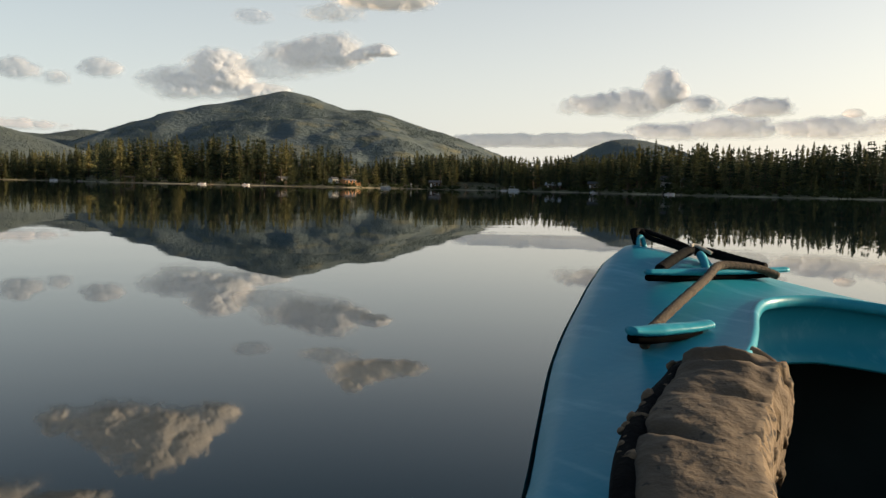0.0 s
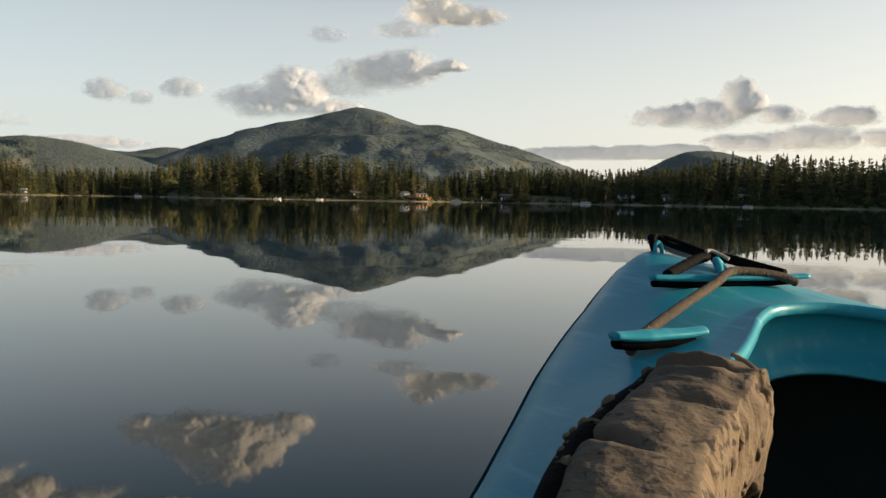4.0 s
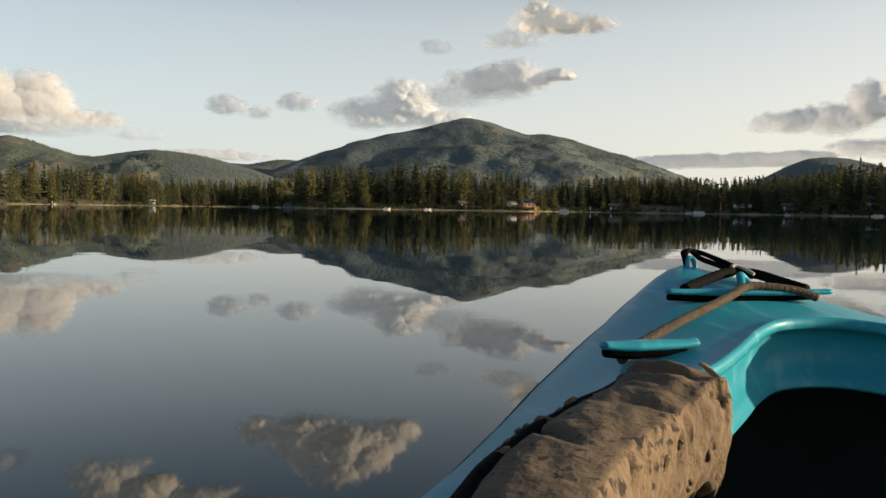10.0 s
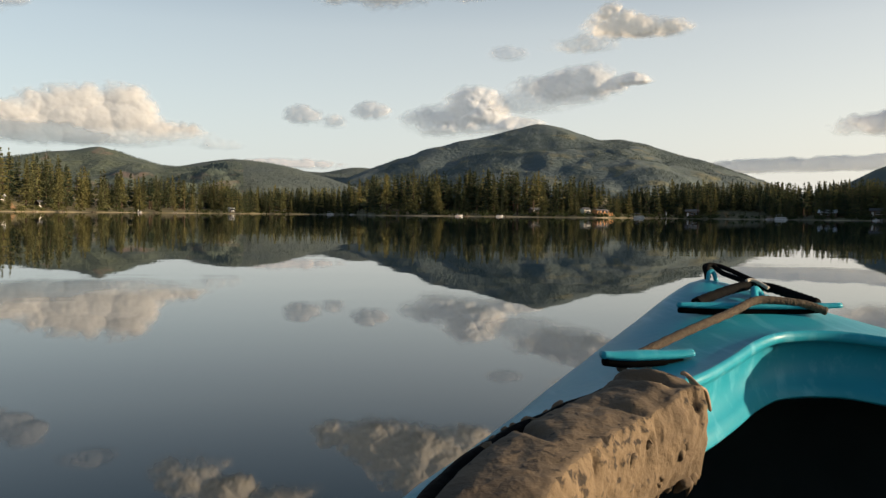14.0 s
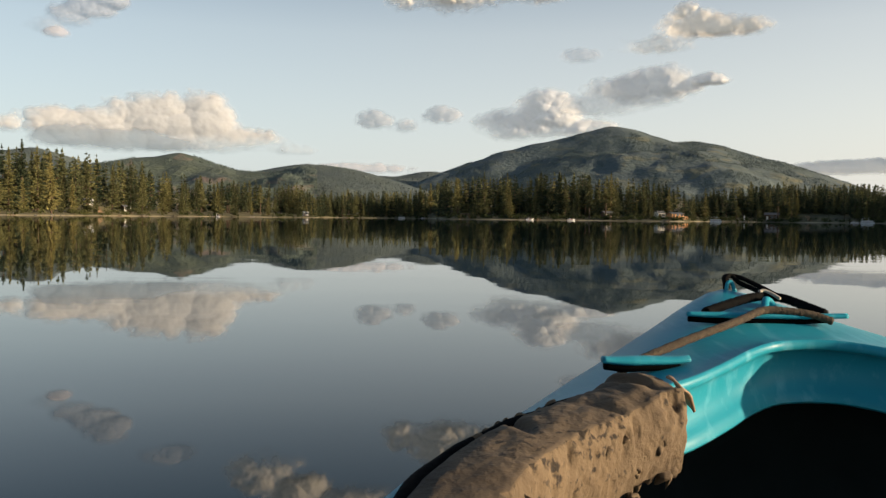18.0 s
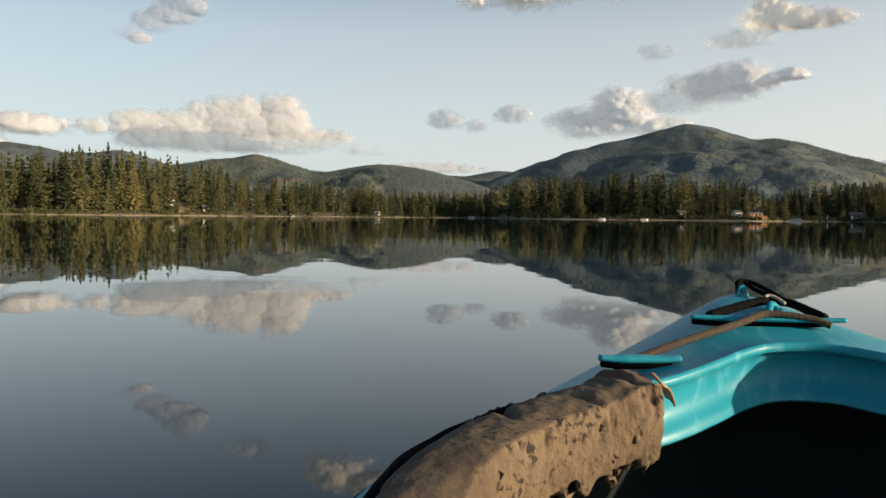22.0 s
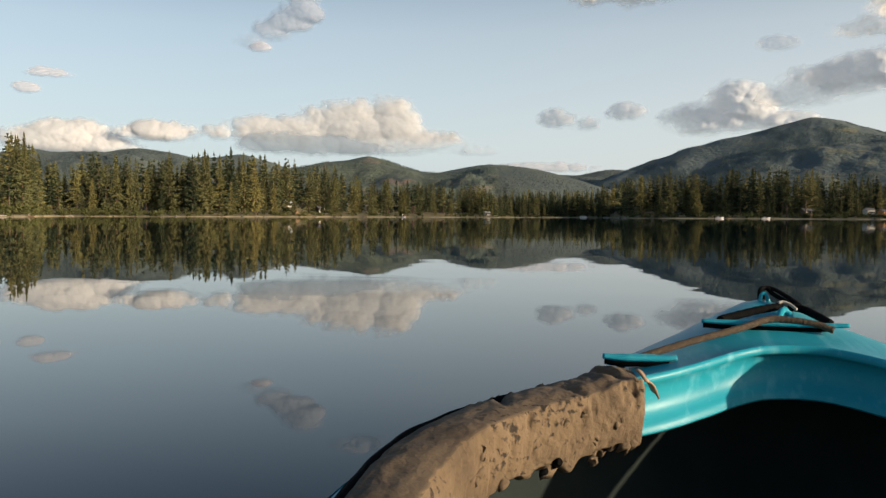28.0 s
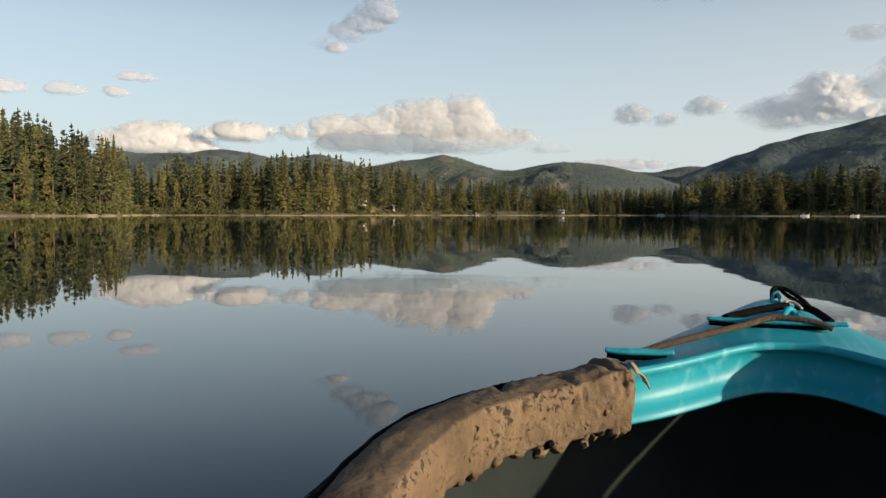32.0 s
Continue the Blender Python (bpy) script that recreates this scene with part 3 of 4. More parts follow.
tree_rng = np.random.RandomState(7)
VARIANTS = []
for k in range(10):
    kind = PINE if k % 3 == 2 else FIR
    spec = dict(kind, wide=kind["wide"] * tree_rng.uniform(0.8, 1.2), bare=kind["bare"] * tree_rng.uniform(0.7, 1.4))
    tv, tf, cv, cf = conifer(tree_rng, 20.0, **spec)
    VARIANTS.append((tri_mesh("trunk", tv, tf, BARK, True), tri_mesh("crown", cv, cf, NEEDLES), kind is PINE))

NEAR_VARIANTS = []
for k in range(6):
    kind = dict(PINE, bare=0.2, wide=0.20, point=0.55) if k % 3 == 1 else FIR
    spec = dict(kind, whorl=0.50, arms=10, tuft=0.40, tufts=6, wide=kind["wide"] * tree_rng.uniform(0.85, 1.2))
    tv, tf, cv, cf = conifer(tree_rng, 20.0, **spec)
    NEAR_VARIANTS.append((tri_mesh("trunk", tv, tf, BARK, True), tri_mesh("crown", cv, cf, NEEDLES), k % 3 == 1))

TOP_AZ = [-62, -49, -47, -44.5, -42.4, -40.6, -38, -35, -30.6, -27.5, -24, -21, -18, -12, -11, -7.6, -3.8, -2, 2, 7, 9.6, 14.2, 15, 16, 19, 27.8, 32, 35.5, 38.4, 44, 49, 62]
TOP_EL = [8.4, 7.5, 7.0, 6.2, 5.2, 3.8, 4.5, 4.2, 4.7, 4.6, 4.0, 3.25, 2.8, 2.55, 1.8, 2.05, 2.2, 3.0, 3.3, 3.6, 3.25, 2.95, 1.75, 2.1, 2.65, 2.65, 2.95, 3.55, 3.8, 3.4, 3.9, 4.2]


def tallest(az):
    return math.tan(radians(float(np.interp(az, TOP_AZ, TOP_EL)))) * float(shore(az))


def plant_tree(az, d, h, k, turn):
    trunk_me, crown_me, is_pine = NEAR_VARIANTS[k % 6] if az < -41.5 else VARIANTS[k]
    p = polar(az, d)
    z = float(land(p.x, p.y))
    t = new("pine_tree" if is_pine else "fir_tree")
    t.empty_display_size = 0.5
    s = h / 20.0
    t.matrix_world = Matrix.LocRotScale((p.x, p.y, z - 0.1), Euler((0, 0, turn)), (s * (0.85 + 0.3 * ((k * 7) % 5) / 5), s, s))
    for nm, me in (("trunk", trunk_me), ("crown", crown_me)):
        o = new(nm, me)
        o.parent = t
    tall = "tall" if h > 17 else "young"
    lit = "sunlit" if az < -10 else "dark"
    tagged(t, ("%s %s ponderosa pine with a reddish bare trunk on the shore" if is_pine else "%s %s green fir with drooping limbs on the shore") % (tall, lit), "tree", "trees along the shore")
    return t


# the front row along the visible shore, tree by tree
row = np.random.RandomState(21)
for near, far, gap_m, low, tall in ((6, 16, 7.2, 0.28, 1.02), (18, 40, 5.8, 0.5, 1.08)):
    az = -51.0
    while az < 52:
        d = float(shore(az)) + row.uniform(near, far)
        open_ground = 21.8 < az < 24.6 or (15.2 < az < 17.8 and row.rand() < 0.7) or (-26.4 < az < -24.4 and row.rand() < 0.75) or (12.7 < az < 15.2 and near < 10) or (14.3 < az < 15.2)
        if not open_ground:
            p = polar(az, d)
            h = (tallest(az) * d / float(shore(az)) - float(land(p.x, p.y))) * (low + (tall - low) * row.rand() ** 1.05)
            plant_tree(az, d, max(5.0, min(h, 31)), row.randint(10), row.uniform(0, 6.28))
        az += math.degrees(gap_m / d) * row.uniform(0.35, 1.75)

plant_tree(7.25, float(shore(7.25)) + 4, 10.5, 0, 1.0)

# the wood behind, as one body of many small trees
wood_rng = np.random.RandomState(33)
THIN = []
for k in range(8):
    kind = PINE if k % 4 == 3 else FIR
    spec = dict(kind, whorl=1.25, arms=6, tuft=1.15, tufts=2, wide=kind["wide"] * wood_rng.uniform(0.8, 1.2))
    tv, tf, cv, cf = conifer(wood_rng, 20.0, **spec)
    THIN.append((tv, tf, cv, cf))


def wood(name, az0, az1, n, near, far, label):
    V, T, TV, TT, tones, nv, nt = [], [], [], [], [], 0, 0
    for _ in range(n):
        a = wood_rng.uniform(az0, az1)
        d = float(shore(a)) + near + (far - near) * wood_rng.uniform(0, 1) ** 1.4
        if (21.5 < a < 25 or -26.3 < a < -24.5) and d - float(shore(a)) < 55:
            continue
        p = polar(a, d)
        z = float(land(p.x, p.y))
        h = max(5.0, (tallest(a) * d / float(shore(a)) - z) * wood_rng.uniform(0.55, 0.95))
        h = min(h, 32)
        tv, tf, cv, cf = THIN[wood_rng.randint(8)]
        w, s = wood_rng.uniform(0, 6.28), h / 20.0
        rot = np.array([[math.cos(w), -math.sin(w), 0], [math.sin(w), math.cos(w), 0], [0, 0, 1]]) * s
        V.append(cv @ rot.T + [p.x, p.y, z])
        T.append(cf + nv)
        nv += len(cv)
        tones.append(np.full(len(cv), wood_rng.rand() ** 1.5, dtype=np.float32))
        TV.append(tv @ rot.T + [p.x, p.y, z])
        TT.append(tf + nt)
        nt += len(tv)
    top = new(name)
    c = new("crowns", tri_mesh("crowns", np.concatenate(V), np.concatenate(T), WOOD_NEEDLES))
    t = new("trunks", tri_mesh("trunks", np.concatenate(TV), np.concatenate(TT), BARK, True))
    c.data.attributes.new("tone", "FLOAT", "POINT").data.foreach_set("value", np.concatenate(tones))
    for o in (c, t):
        o.parent = top
        tagged(o, kind="stuff")
    return tagged(top, label, "forest", kind="stuff")


wood("forest", -56, -41.5, 240, 20, 130, "dense conifer forest on the rising near shore")
wood("forest", -43, -10.5, 420, 40, 140, "golden-lit conifer forest behind the shore")
wood("forest", -12, -1.5, 300, 18, 110, "dark shaded conifer forest across the bay")
wood("forest", -2, 15, 300, 34, 110, "conifer forest on the point of land")
wood("forest", 15, 34, 760, 26, 140, "dark conifer forest behind the cabins")
wood("forest", 20.5, 26, 130, 58, 150, "dark conifers closing the grassy clearing")
wood("forest", 33, 58, 640, 22, 130, "dark backlit conifer forest")


# ---------------------------------------------------------------- kayak
def plastic_material():
    """Rotomoulded plastic: slight mottling, long pale streaks painted for scuffs and sky reflections, soft gloss."""
    m = material("blue_polyethylene", (0.016, 0.250, 0.335), (0.030, 0.300, 0.390), 7.0, 0.36, bump=0.2, bump_scale=120, fine=0.001, spec=0.15)
    n, l = m.node_tree.nodes, m.node_tree.links
    b = n["Principled BSDF"]
    old = b.inputs["Base Color"].links[0].from_socket
    co, mp, tex = n.new("ShaderNodeTexCoord"), n.new("ShaderNodeMapping"), n.new("ShaderNodeTexNoise")
    mp.inputs["Scale"].default_value, mp.inputs["Rotation"].default_value = (70, 9, 40), (0, 0, 0.25)
    tex.inputs["Scale"].default_value, tex.inputs["Detail"].default_value = 1.0, 5
    ramp, mix = n.new("ShaderNodeValToRGB"), n.new("ShaderNodeMix")
    ramp.color_ramp.elements[0].position, ramp.color_ramp.elements[1].position = 0.54, 0.80
    mix.data_type = "RGBA"
    mix.inputs[7].default_value = (0.12, 0.40, 0.50, 1)
    l.new(co.outputs["Object"], mp.inputs[0])
    l.new(mp.outputs[0], tex.inputs["Vector"])
    l.new(tex.outputs["Fac"], ramp.inputs[0])
    l.new(ramp.outputs[0], mix.inputs[0])
    l.new(old, mix.inputs[6])
    l.new(mix.outputs[2], b.inputs["Base Color"])
    return m


def mud_material(name, dark, light, lo, hi, bump):
    """Caked brown mud with black pits and crumbs."""
    m = material(name, dark, light, 14.0, 0.9, bump=bump, bump_scale=60, fine=0.006, detail=9)
    n, l = m.node_tree.nodes, m.node_tree.links
    b = n["Principled BSDF"]
    old = b.inputs["Base Color"].links[0].from_socket
    co, tex, big, mul = n.new("ShaderNodeTexCoord"), n.new("ShaderNodeTexNoise"), n.new("ShaderNodeTexNoise"), n.new("ShaderNodeMath")
    tex.inputs["Scale"].default_value, tex.inputs["Detail"].default_value, tex.inputs["Distortion"].default_value = 160, 3, 0.4
    big.inputs["Scale"].default_value = 14
    mul.operation, mul.inputs[1].default_value = "MULTIPLY_ADD", 0.55
    ramp, mix = n.new("ShaderNodeValToRGB"), n.new("ShaderNodeMix")
    ramp.color_ramp.elements[0].position, ramp.color_ramp.elements[1].position = lo, hi
    mix.data_type = "RGBA"
    mix.inputs[7].default_value = (0.026, 0.018, 0.012, 1)
    l.new(co.outputs["Object"], tex.inputs["Vector"])
    l.new(co.outputs["Object"], big.inputs["Vector"])
    l.new(big.outputs["Fac"], mul.inputs[0])
    half = n.new("ShaderNodeMath")
    half.operation, half.inputs[1].default_value = "MULTIPLY", 0.55
    l.new(tex.outputs["Fac"], half.inputs[0])
    l.new(half.outputs[0], mul.inputs[2])
    l.new(mul.outputs[0], ramp.inputs[0])
    l.new(ramp.outputs[0], mix.inputs[0])
    l.new(old, mix.inputs[6])
    l.new(mix.outputs[2], b.inputs["Base Color"])
    return m


BLUE = plastic_material()
# shade inside the blue hull, painted as a near-black colour
INNER_SHADE = material("shade_dark_shell", (0.012, 0.018, 0.018), (0.020, 0.028, 0.027), 8.0, 0.85, bump=0.2, spec=0.15)
# one mud in two tones: sunlight put into the inner face, top darker
MUD = mud_material("sunlit_muddy_foam", (0.088, 0.060, 0.035), (0.175, 0.122, 0.070), 0.625, 0.69, 1.0)
MUD_TOP = mud_material("dim_top_mud", (0.055, 0.039, 0.025), (0.128, 0.092, 0.058), 0.67, 0.72, 0.6)
BLACK = material("black_rubber", (0.0022, 0.0022, 0.0026), (0.006, 0.006, 0.006), 40.0, 0.85, bump=0.5, bump_scale=160, fine=0.002, spec=0.06)
# black for the strips that imitate shade under the deck bars
SHADOW_GAP = material("gap_shade_black", (0.0015, 0.0015, 0.0018), (0.003, 0.003, 0.003), 60.0, 0.95, spec=0.02)
CORD = material("weathered_bungee", (0.035, 0.024, 0.014), (0.08, 0.055, 0.032), 220.0, 0.9, bump=0.8, bump_scale=500, fine=0.002)
FRAYED = material("frayed_cord", (0.30, 0.27, 0.23), (0.45, 0.42, 0.37), 300.0, 0.9)
WHITE = material("white_plastic", (0.7, 0.7, 0.68), (0.8, 0.8, 0.78), 6.0, 0.45)

kayak = new("kayak")
kayak.matrix_world = Matrix.Translation((0.326, 0.817, 0)) @ Matrix.Rotation(radians(4.0), 4, "Z") @ Matrix.Scale(0.88, 4)
tagged(kayak, "scuffed blue plastic kayak with muddy padded cockpit rim, afloat", "kayak")
KL, BOW = 2.5, 0.37


def smooth_line(points, n=10):
    """Catmull-Rom through the points."""
    p = [Vector(q) for q in points]
    p = [2 * p[0] - p[1]] + p + [2 * p[-1] - p[-2]]
    out = []
    for i in range(1, len(p) - 2):
        for k in range(n):
            t = k / n
            out.append(0.5 * (2 * p[i] + (p[i + 1] - p[i - 1]) * t + (2 * p[i - 1] - 5 * p[i] + 4 * p[i + 1] - p[i + 2]) * t * t + (3 * p[i] - p[i - 1] - 3 * p[i + 1] + p[i + 2]) * t ** 3))
    return out + [p[-2]]


# plan of the gunwale and of the cockpit opening, shaped to fit the camera's view: distance off the axis, distance from
# the bow
GUNWALE = smooth_line([(0.0, 0.0), (0.030, 0.013), (0.060, 0.034), (0.122, 0.091), (0.214, 0.191), (0.290, 0.292), (0.352, 0.379), (0.398, 0.440), (0.436, 0.53), (0.458, 0.68), (0.460, 0.95), (0.42, 1.35), (0.33, 1.80), (0.18, 2.25), (0.0, KL)], 12)
OPENING = smooth_line([(0.0, 0.232), (0.035, 0.238), (0.070, 0.262), (0.108, 0.298), (0.152, 0.336), (0.200, 0.368), (0.262, 0.413), (0.318, 0.464), (0.362, 0.535), (0.380, 0.66), (0.378, 0.85), (0.345, 1.06), (0.26, 1.23), (0.12, 1.32), (0.0, 1.335)], 14)
G_X, G_U = np.array([p.x for p in GUNWALE]), np.array([p.y for p in GUNWALE])
O_X, O_U = np.array([p.x for p in OPENING]), np.array([p.y for p in OPENING])
O_S = np.concatenate([[0], np.cumsum(np.hypot(np.diff(O_X), np.diff(O_U)))])
O_LEN = float(O_S[-1])


def half_beam(u):
    return float(np.interp(u, G_U, G_X)) + 0.004


def sheer(u):
    """The deck's middle line climbs to the bow from a low waist, steepened to fit the camera's view."""
    return BOW - 0.16 * u if u < 0.85 else BOW - 0.136 + 0.03 * (u - 0.85) ** 2


def deck_z(u, x):
    drop = float(np.interp(u, [0, 0.034, 0.091, 0.19, 0.3, 0.45, 0.8, 2.2, KL], [0.006, 0.021, 0.035, 0.045, 0.045, 0.036, 0.032, 0.03, 0.0]))
    return sheer(u) - drop * min(1.0, abs(x) / half_beam(u)) ** 2.2


def rim_at(s):
    """The cockpit outline, s metres from its front: positive down the port side. Gives x, u, z."""
    s = (s + O_LEN) % (2 * O_LEN) - O_LEN
    x, u = float(np.interp(abs(s), O_S, O_X)), float(np.interp(abs(s), O_S, O_U))
    return -math.copysign(x, s), u, sheer(u) + 0.003


def rim_out(s):
    """Outward direction in plan of the cockpit outline, in x and u."""
    a, b = rim_at(s - 0.012), rim_at(s + 0.012)
    t = Vector((b[0] - a[0], b[1] - a[1])).normalized()
    side = Vector((-t.y, t.x))
    return side if side.dot(Vector((a[0], a[1] - 0.78))) > 0 else -side


NS, NR = 220, 24
deck_v, deck_f = [], []
G_S = np.concatenate([[0], np.cumsum(np.hypot(np.diff(G_X), np.diff(G_U)))])
for i in range(NS):
    s = 2 * O_LEN * i / NS
    f = min(i, NS - i) / (NS / 2)
    x0, u0, z0 = rim_at(s)
    g = float(G_S[-1]) * f
    u1 = float(np.interp(g, G_S, G_U))
    x1 = float(np.interp(g, G_S, G_X)) * (-1 if i < NS / 2 else 1)
    for j in range(NR):
        v = (j / (NR - 1)) ** 1.5
        x, u = x0 + (x1 - x0) * v, u0 + (u1 - u0) * v
        dist = math.hypot(x - x0, u - u0)
        z = deck_z(u, x)
        z += (z0 - z) * math.exp(-(dist / 0.05) ** 1.3) if j else z0 - z
        # rolled gunwale
        z -= 0.006 * max(0.0, (v - 0.9) / 0.1) ** 2
        deck_v.append((x, -u, z))
for i in range(NS):
    for j in range(NR - 1):
        a, b = i * NR + j, ((i + 1) % NS) * NR + j
        deck_f.append((a, a + 1, b + 1, b))
deck = mesh_ob("deck", deck_v, deck_f, BLUE, kayak, smooth=True)


def shell(shrink, drop):
    v, f, NU, NQ = [], [], 90, 19
    for i in range(NU):
        u = KL * (0.5 - 0.5 * math.cos(math.pi * i / (NU - 1)))
        w = half_beam(u) * shrink
        top = deck_z(u, half_beam(u)) - 0.006 - drop
        keel = -0.07 + (top + 0.07) * math.exp(-min(u, KL - u) / 0.16) + (1 - shrink) * 0.4
        keel = min(keel, top - 0.008)
        for j in range(NQ):
            q = math.pi * j / (NQ - 1)
            c, sn = math.cos(q), math.sin(q)
            v.append((-w * math.copysign(abs(c) ** 0.95, c), -u, top + (keel - top) * sn ** 1.1))
    for i in range(NU - 1):
        for j in range(NQ - 1):
            a = i * NQ + j
            f.append((a, a + NQ, a + NQ + 1, a + 1))
    return v, f


mesh_ob("hull", *shell(1.0, 0.0), BLUE, kayak, "blue plastic hull", smooth=True)
mesh_ob("inner_shell", *shell(0.965, 0.012), INNER_SHADE, kayak, "dark shaded inside of the hull", smooth=True)

# rolled lip and the skirt below it: distance outwards, height
lip = [(0.003, -0.0006), (0.000, 0.0012), (-0.0025, 0.0012), (-0.0045, -0.001), (-0.005, -0.0045), (-0.0045, -0.008), (0.000, -0.0095), (0.008, -0.0115), (0.011, -0.022), (0.011, -0.038), (0.004, -0.050), (-0.006, -0.058), (-0.004, -0.061), (0.010, -0.054), (0.017, -0.036), (0.017, -0.014)]
lv, lf = [], []
for i in range(NS):
    s = 2 * O_LEN * i / NS
    x, u, z = rim_at(s)
    o = rim_out(s)
    for n_, dz in lip:
        lv.append((x + o.x * n_, -(u + o.y * n_), z + dz))
m = len(lip)
for i in range(NS):
    for j in range(m - 1):
        a, b = i * m + j, ((i + 1) % NS) * m + j
        lf.append((a, b, b + 1, a + 1))
mesh_ob("cockpit_rim", lv, lf, BLUE, kayak, "rolled blue cockpit rim", smooth=True)


def tube(name, points, radius, mat, parent, label="", flat=1.0, n=10, sides=10, ribs=0.0, taper=(1.0, 1.0)):
    line = smooth_line(points, n)
    v, f = [], []
    for i, p in enumerate(line):
        t = (line[min(i + 1, len(line) - 1)] - line[max(i - 1, 0)]).normalized()
        side = t.cross(Vector((0, 0, 1))).normalized()
        up = side.cross(t)
        r = radius * (1 + ribs * math.sin(i * 1.9)) * float(np.interp(i / (len(line) - 1), np.linspace(0, 1, len(taper)), taper))
        for k in range(sides):
            a = 6.28319 * k / sides
            v.append(p + side * r * math.cos(a) + up * r * flat * math.sin(a))
    for i in range(len(line) - 1):
        for k in range(sides):
            a, b = i * sides + k, i * sides + (k + 1) % sides
            f.append((a, b, b + sides, a + sides))
    f += [tuple(range(sides))[::-1], tuple(range((len(line) - 1) * sides, len(line) * sides))]
    return mesh_ob(name, v, f, mat, parent, label, smooth=True)


def at(x, u, dz=0.0):
    """A point on the foredeck."""
    return Vector((x, -u, deck_z(max(u, 0.0), x) + dz))


# foam padding strapped over the port rim, caked with mud: distance outwards, height
PAD = [(0.022, -0.024), (0.026, -0.010), (0.025, 0.001), (0.020, 0.005), (0.008, 0.0075), (-0.016, 0.0075), (-0.033, 0.0035), (-0.038, -0.006), (-0.039, -0.022), (-0.038, -0.038), (-0.034, -0.052), (-0.022, -0.056), (-0.004, -0.050), (0.006, -0.030)]
PAD_AT, PAD_LONG = 0.232, 0.62
pv, pf, NP = [], [], 190
m = len(PAD)
DENSE = []
for j in range(m):
    a, b = Vector(PAD[j]), Vector(PAD[(j + 1) % m])
    DENSE += [a, a.lerp(b, 0.25), a.lerp(b, 0.5), a.lerp(b, 0.75)]
m = len(DENSE)
for i in range(NP):
    g = (i / (NP - 1)) ** 1.3
    s = PAD_AT + PAD_LONG * g
    x, u, z = rim_at(s)
    o = rim_out(s)
    way = s - PAD_AT
    end = min(1.0, way / 0.018 + 0.45) ** 0.5 * min(1.0, (1 - g) * 20 + 0.4) ** 0.5
    for j, q in enumerate(DENSE):
        p = Vector((x * 24, u * 24, q.y * 30 + q.x * 22))
        lump = noise.noise(p) * 0.0014 + noise.noise(p * 2.7) * 0.0010 + noise.noise(p * 6.1) * 0.0007
        lump *= 1 + 2.2 * math.exp(-(way / 0.05) ** 2)
        inner, top = q.x < -0.030, q.y > 0.001
        rag = 0.022 * max(0.0, noise.noise(Vector((u * 55, x * 55, 3.3)))) if q.y < -0.045 else 0.0
        pit = 0.0
        if inner:
            pit = 0.006 * max(0.0, noise.noise(Vector((u * 90, x * 90, q.y * 28 + 7))) - 0.22) + 0.009 * max(0.0, noise.noise(Vector((u * 210, x * 210, q.y * 70))) - 0.25)
        knob = 0.007 * math.exp(-((way - 0.024) / 0.02) ** 2) * (1 if q.y > 0 else 0.3)
        gouge = 0.0
        if top:
            gouge = 0.009 * math.exp(-((way - 0.150 + q.x * 0.5) / 0.0045) ** 2) * math.exp(-((q.x - 0.012) / 0.018) ** 2)
            gouge += 0.011 * math.exp(-((way - 0.030 - q.x * 0.25) / 0.005) ** 2) * math.exp(-((q.x + 0.004) / 0.016) ** 2)
            gouge += 0.006 * math.exp(-((way - 0.012 - q.x * 0.4) / 0.003) ** 2) * math.exp(-((q.x + 0.014) / 0.010) ** 2)
            gouge += 0.004 * math.exp(-((way - 0.085 - q.x * 0.3) / 0.004) ** 2) * math.exp(-((q.x + 0.02) / 0.015) ** 2)
        n_, dz = q.x * end * (1 + lump * 14) + pit, q.y * end + lump + knob - gouge - rag
        pv.append((x + o.x * n_, -(u + o.y * n_), z + dz))
for i in range(NP - 1):
    for j in range(m):
        a, b = i * m + j, i * m + (j + 1) % m
        pf.append((a, b, b + m, a + m))
pf += [tuple(range(m))[::-1], tuple(range((NP - 1) * m, NP * m))]
pad = mesh_ob("rim_padding", pv, pf, MUD_TOP, kayak, "brown mud-caked foam padding on the rim", smooth=True)
pad.data.materials.append(MUD)
for k, poly in enumerate(pad.data.polygons):
    q = DENSE[k % m] if k < (NP - 1) * m else None
    poly.material_index = 1 if q is None or q.x < -0.030 else 0

# black edge strip outside the padding, with crumbs of mud on it
strip = []
for i in range(34):
    s = PAD_AT + 0.012 + (PAD_LONG - 0.04) * i / 33
    x, u, z = rim_at(s)
    o = rim_out(s)
    strip.append((x + o.x * 0.028, -(u + o.y * 0.028), z - 0.005 + 0.0007 * math.sin(i * 2.1)))
tube("edge_strip", strip, 0.0075, BLACK, pad, "black strip along the outer edge of the padding", n=4, sides=8)
crumb_rng = random.Random(9)
for k in range(26):
    s = PAD_AT + crumb_rng.uniform(0.0, 0.17)
    x, u, z = rim_at(s)
    o = rim_out(s)
    size = crumb_rng.uniform(0.002, 0.0046)
    bm = bmesh.new()
    off = crumb_rng.uniform(0.026, 0.036)
    bmesh.ops.create_icosphere(bm, subdivisions=2, radius=size, matrix=Matrix.Translation((x + o.x * off, -(u + o.y * off), z - 0.001)))
    for v in bm.verts:
        v.co += Vector((1, 1, 0.6)) * noise.noise(v.co * 230 + Vector((k, 4, 0))) * size * 0.8
    part("mud_crumb", bm, MUD, pad, smooth=True)

# clods hanging from the padding, and the torn flap at its end
clod_rng = random.Random(4)
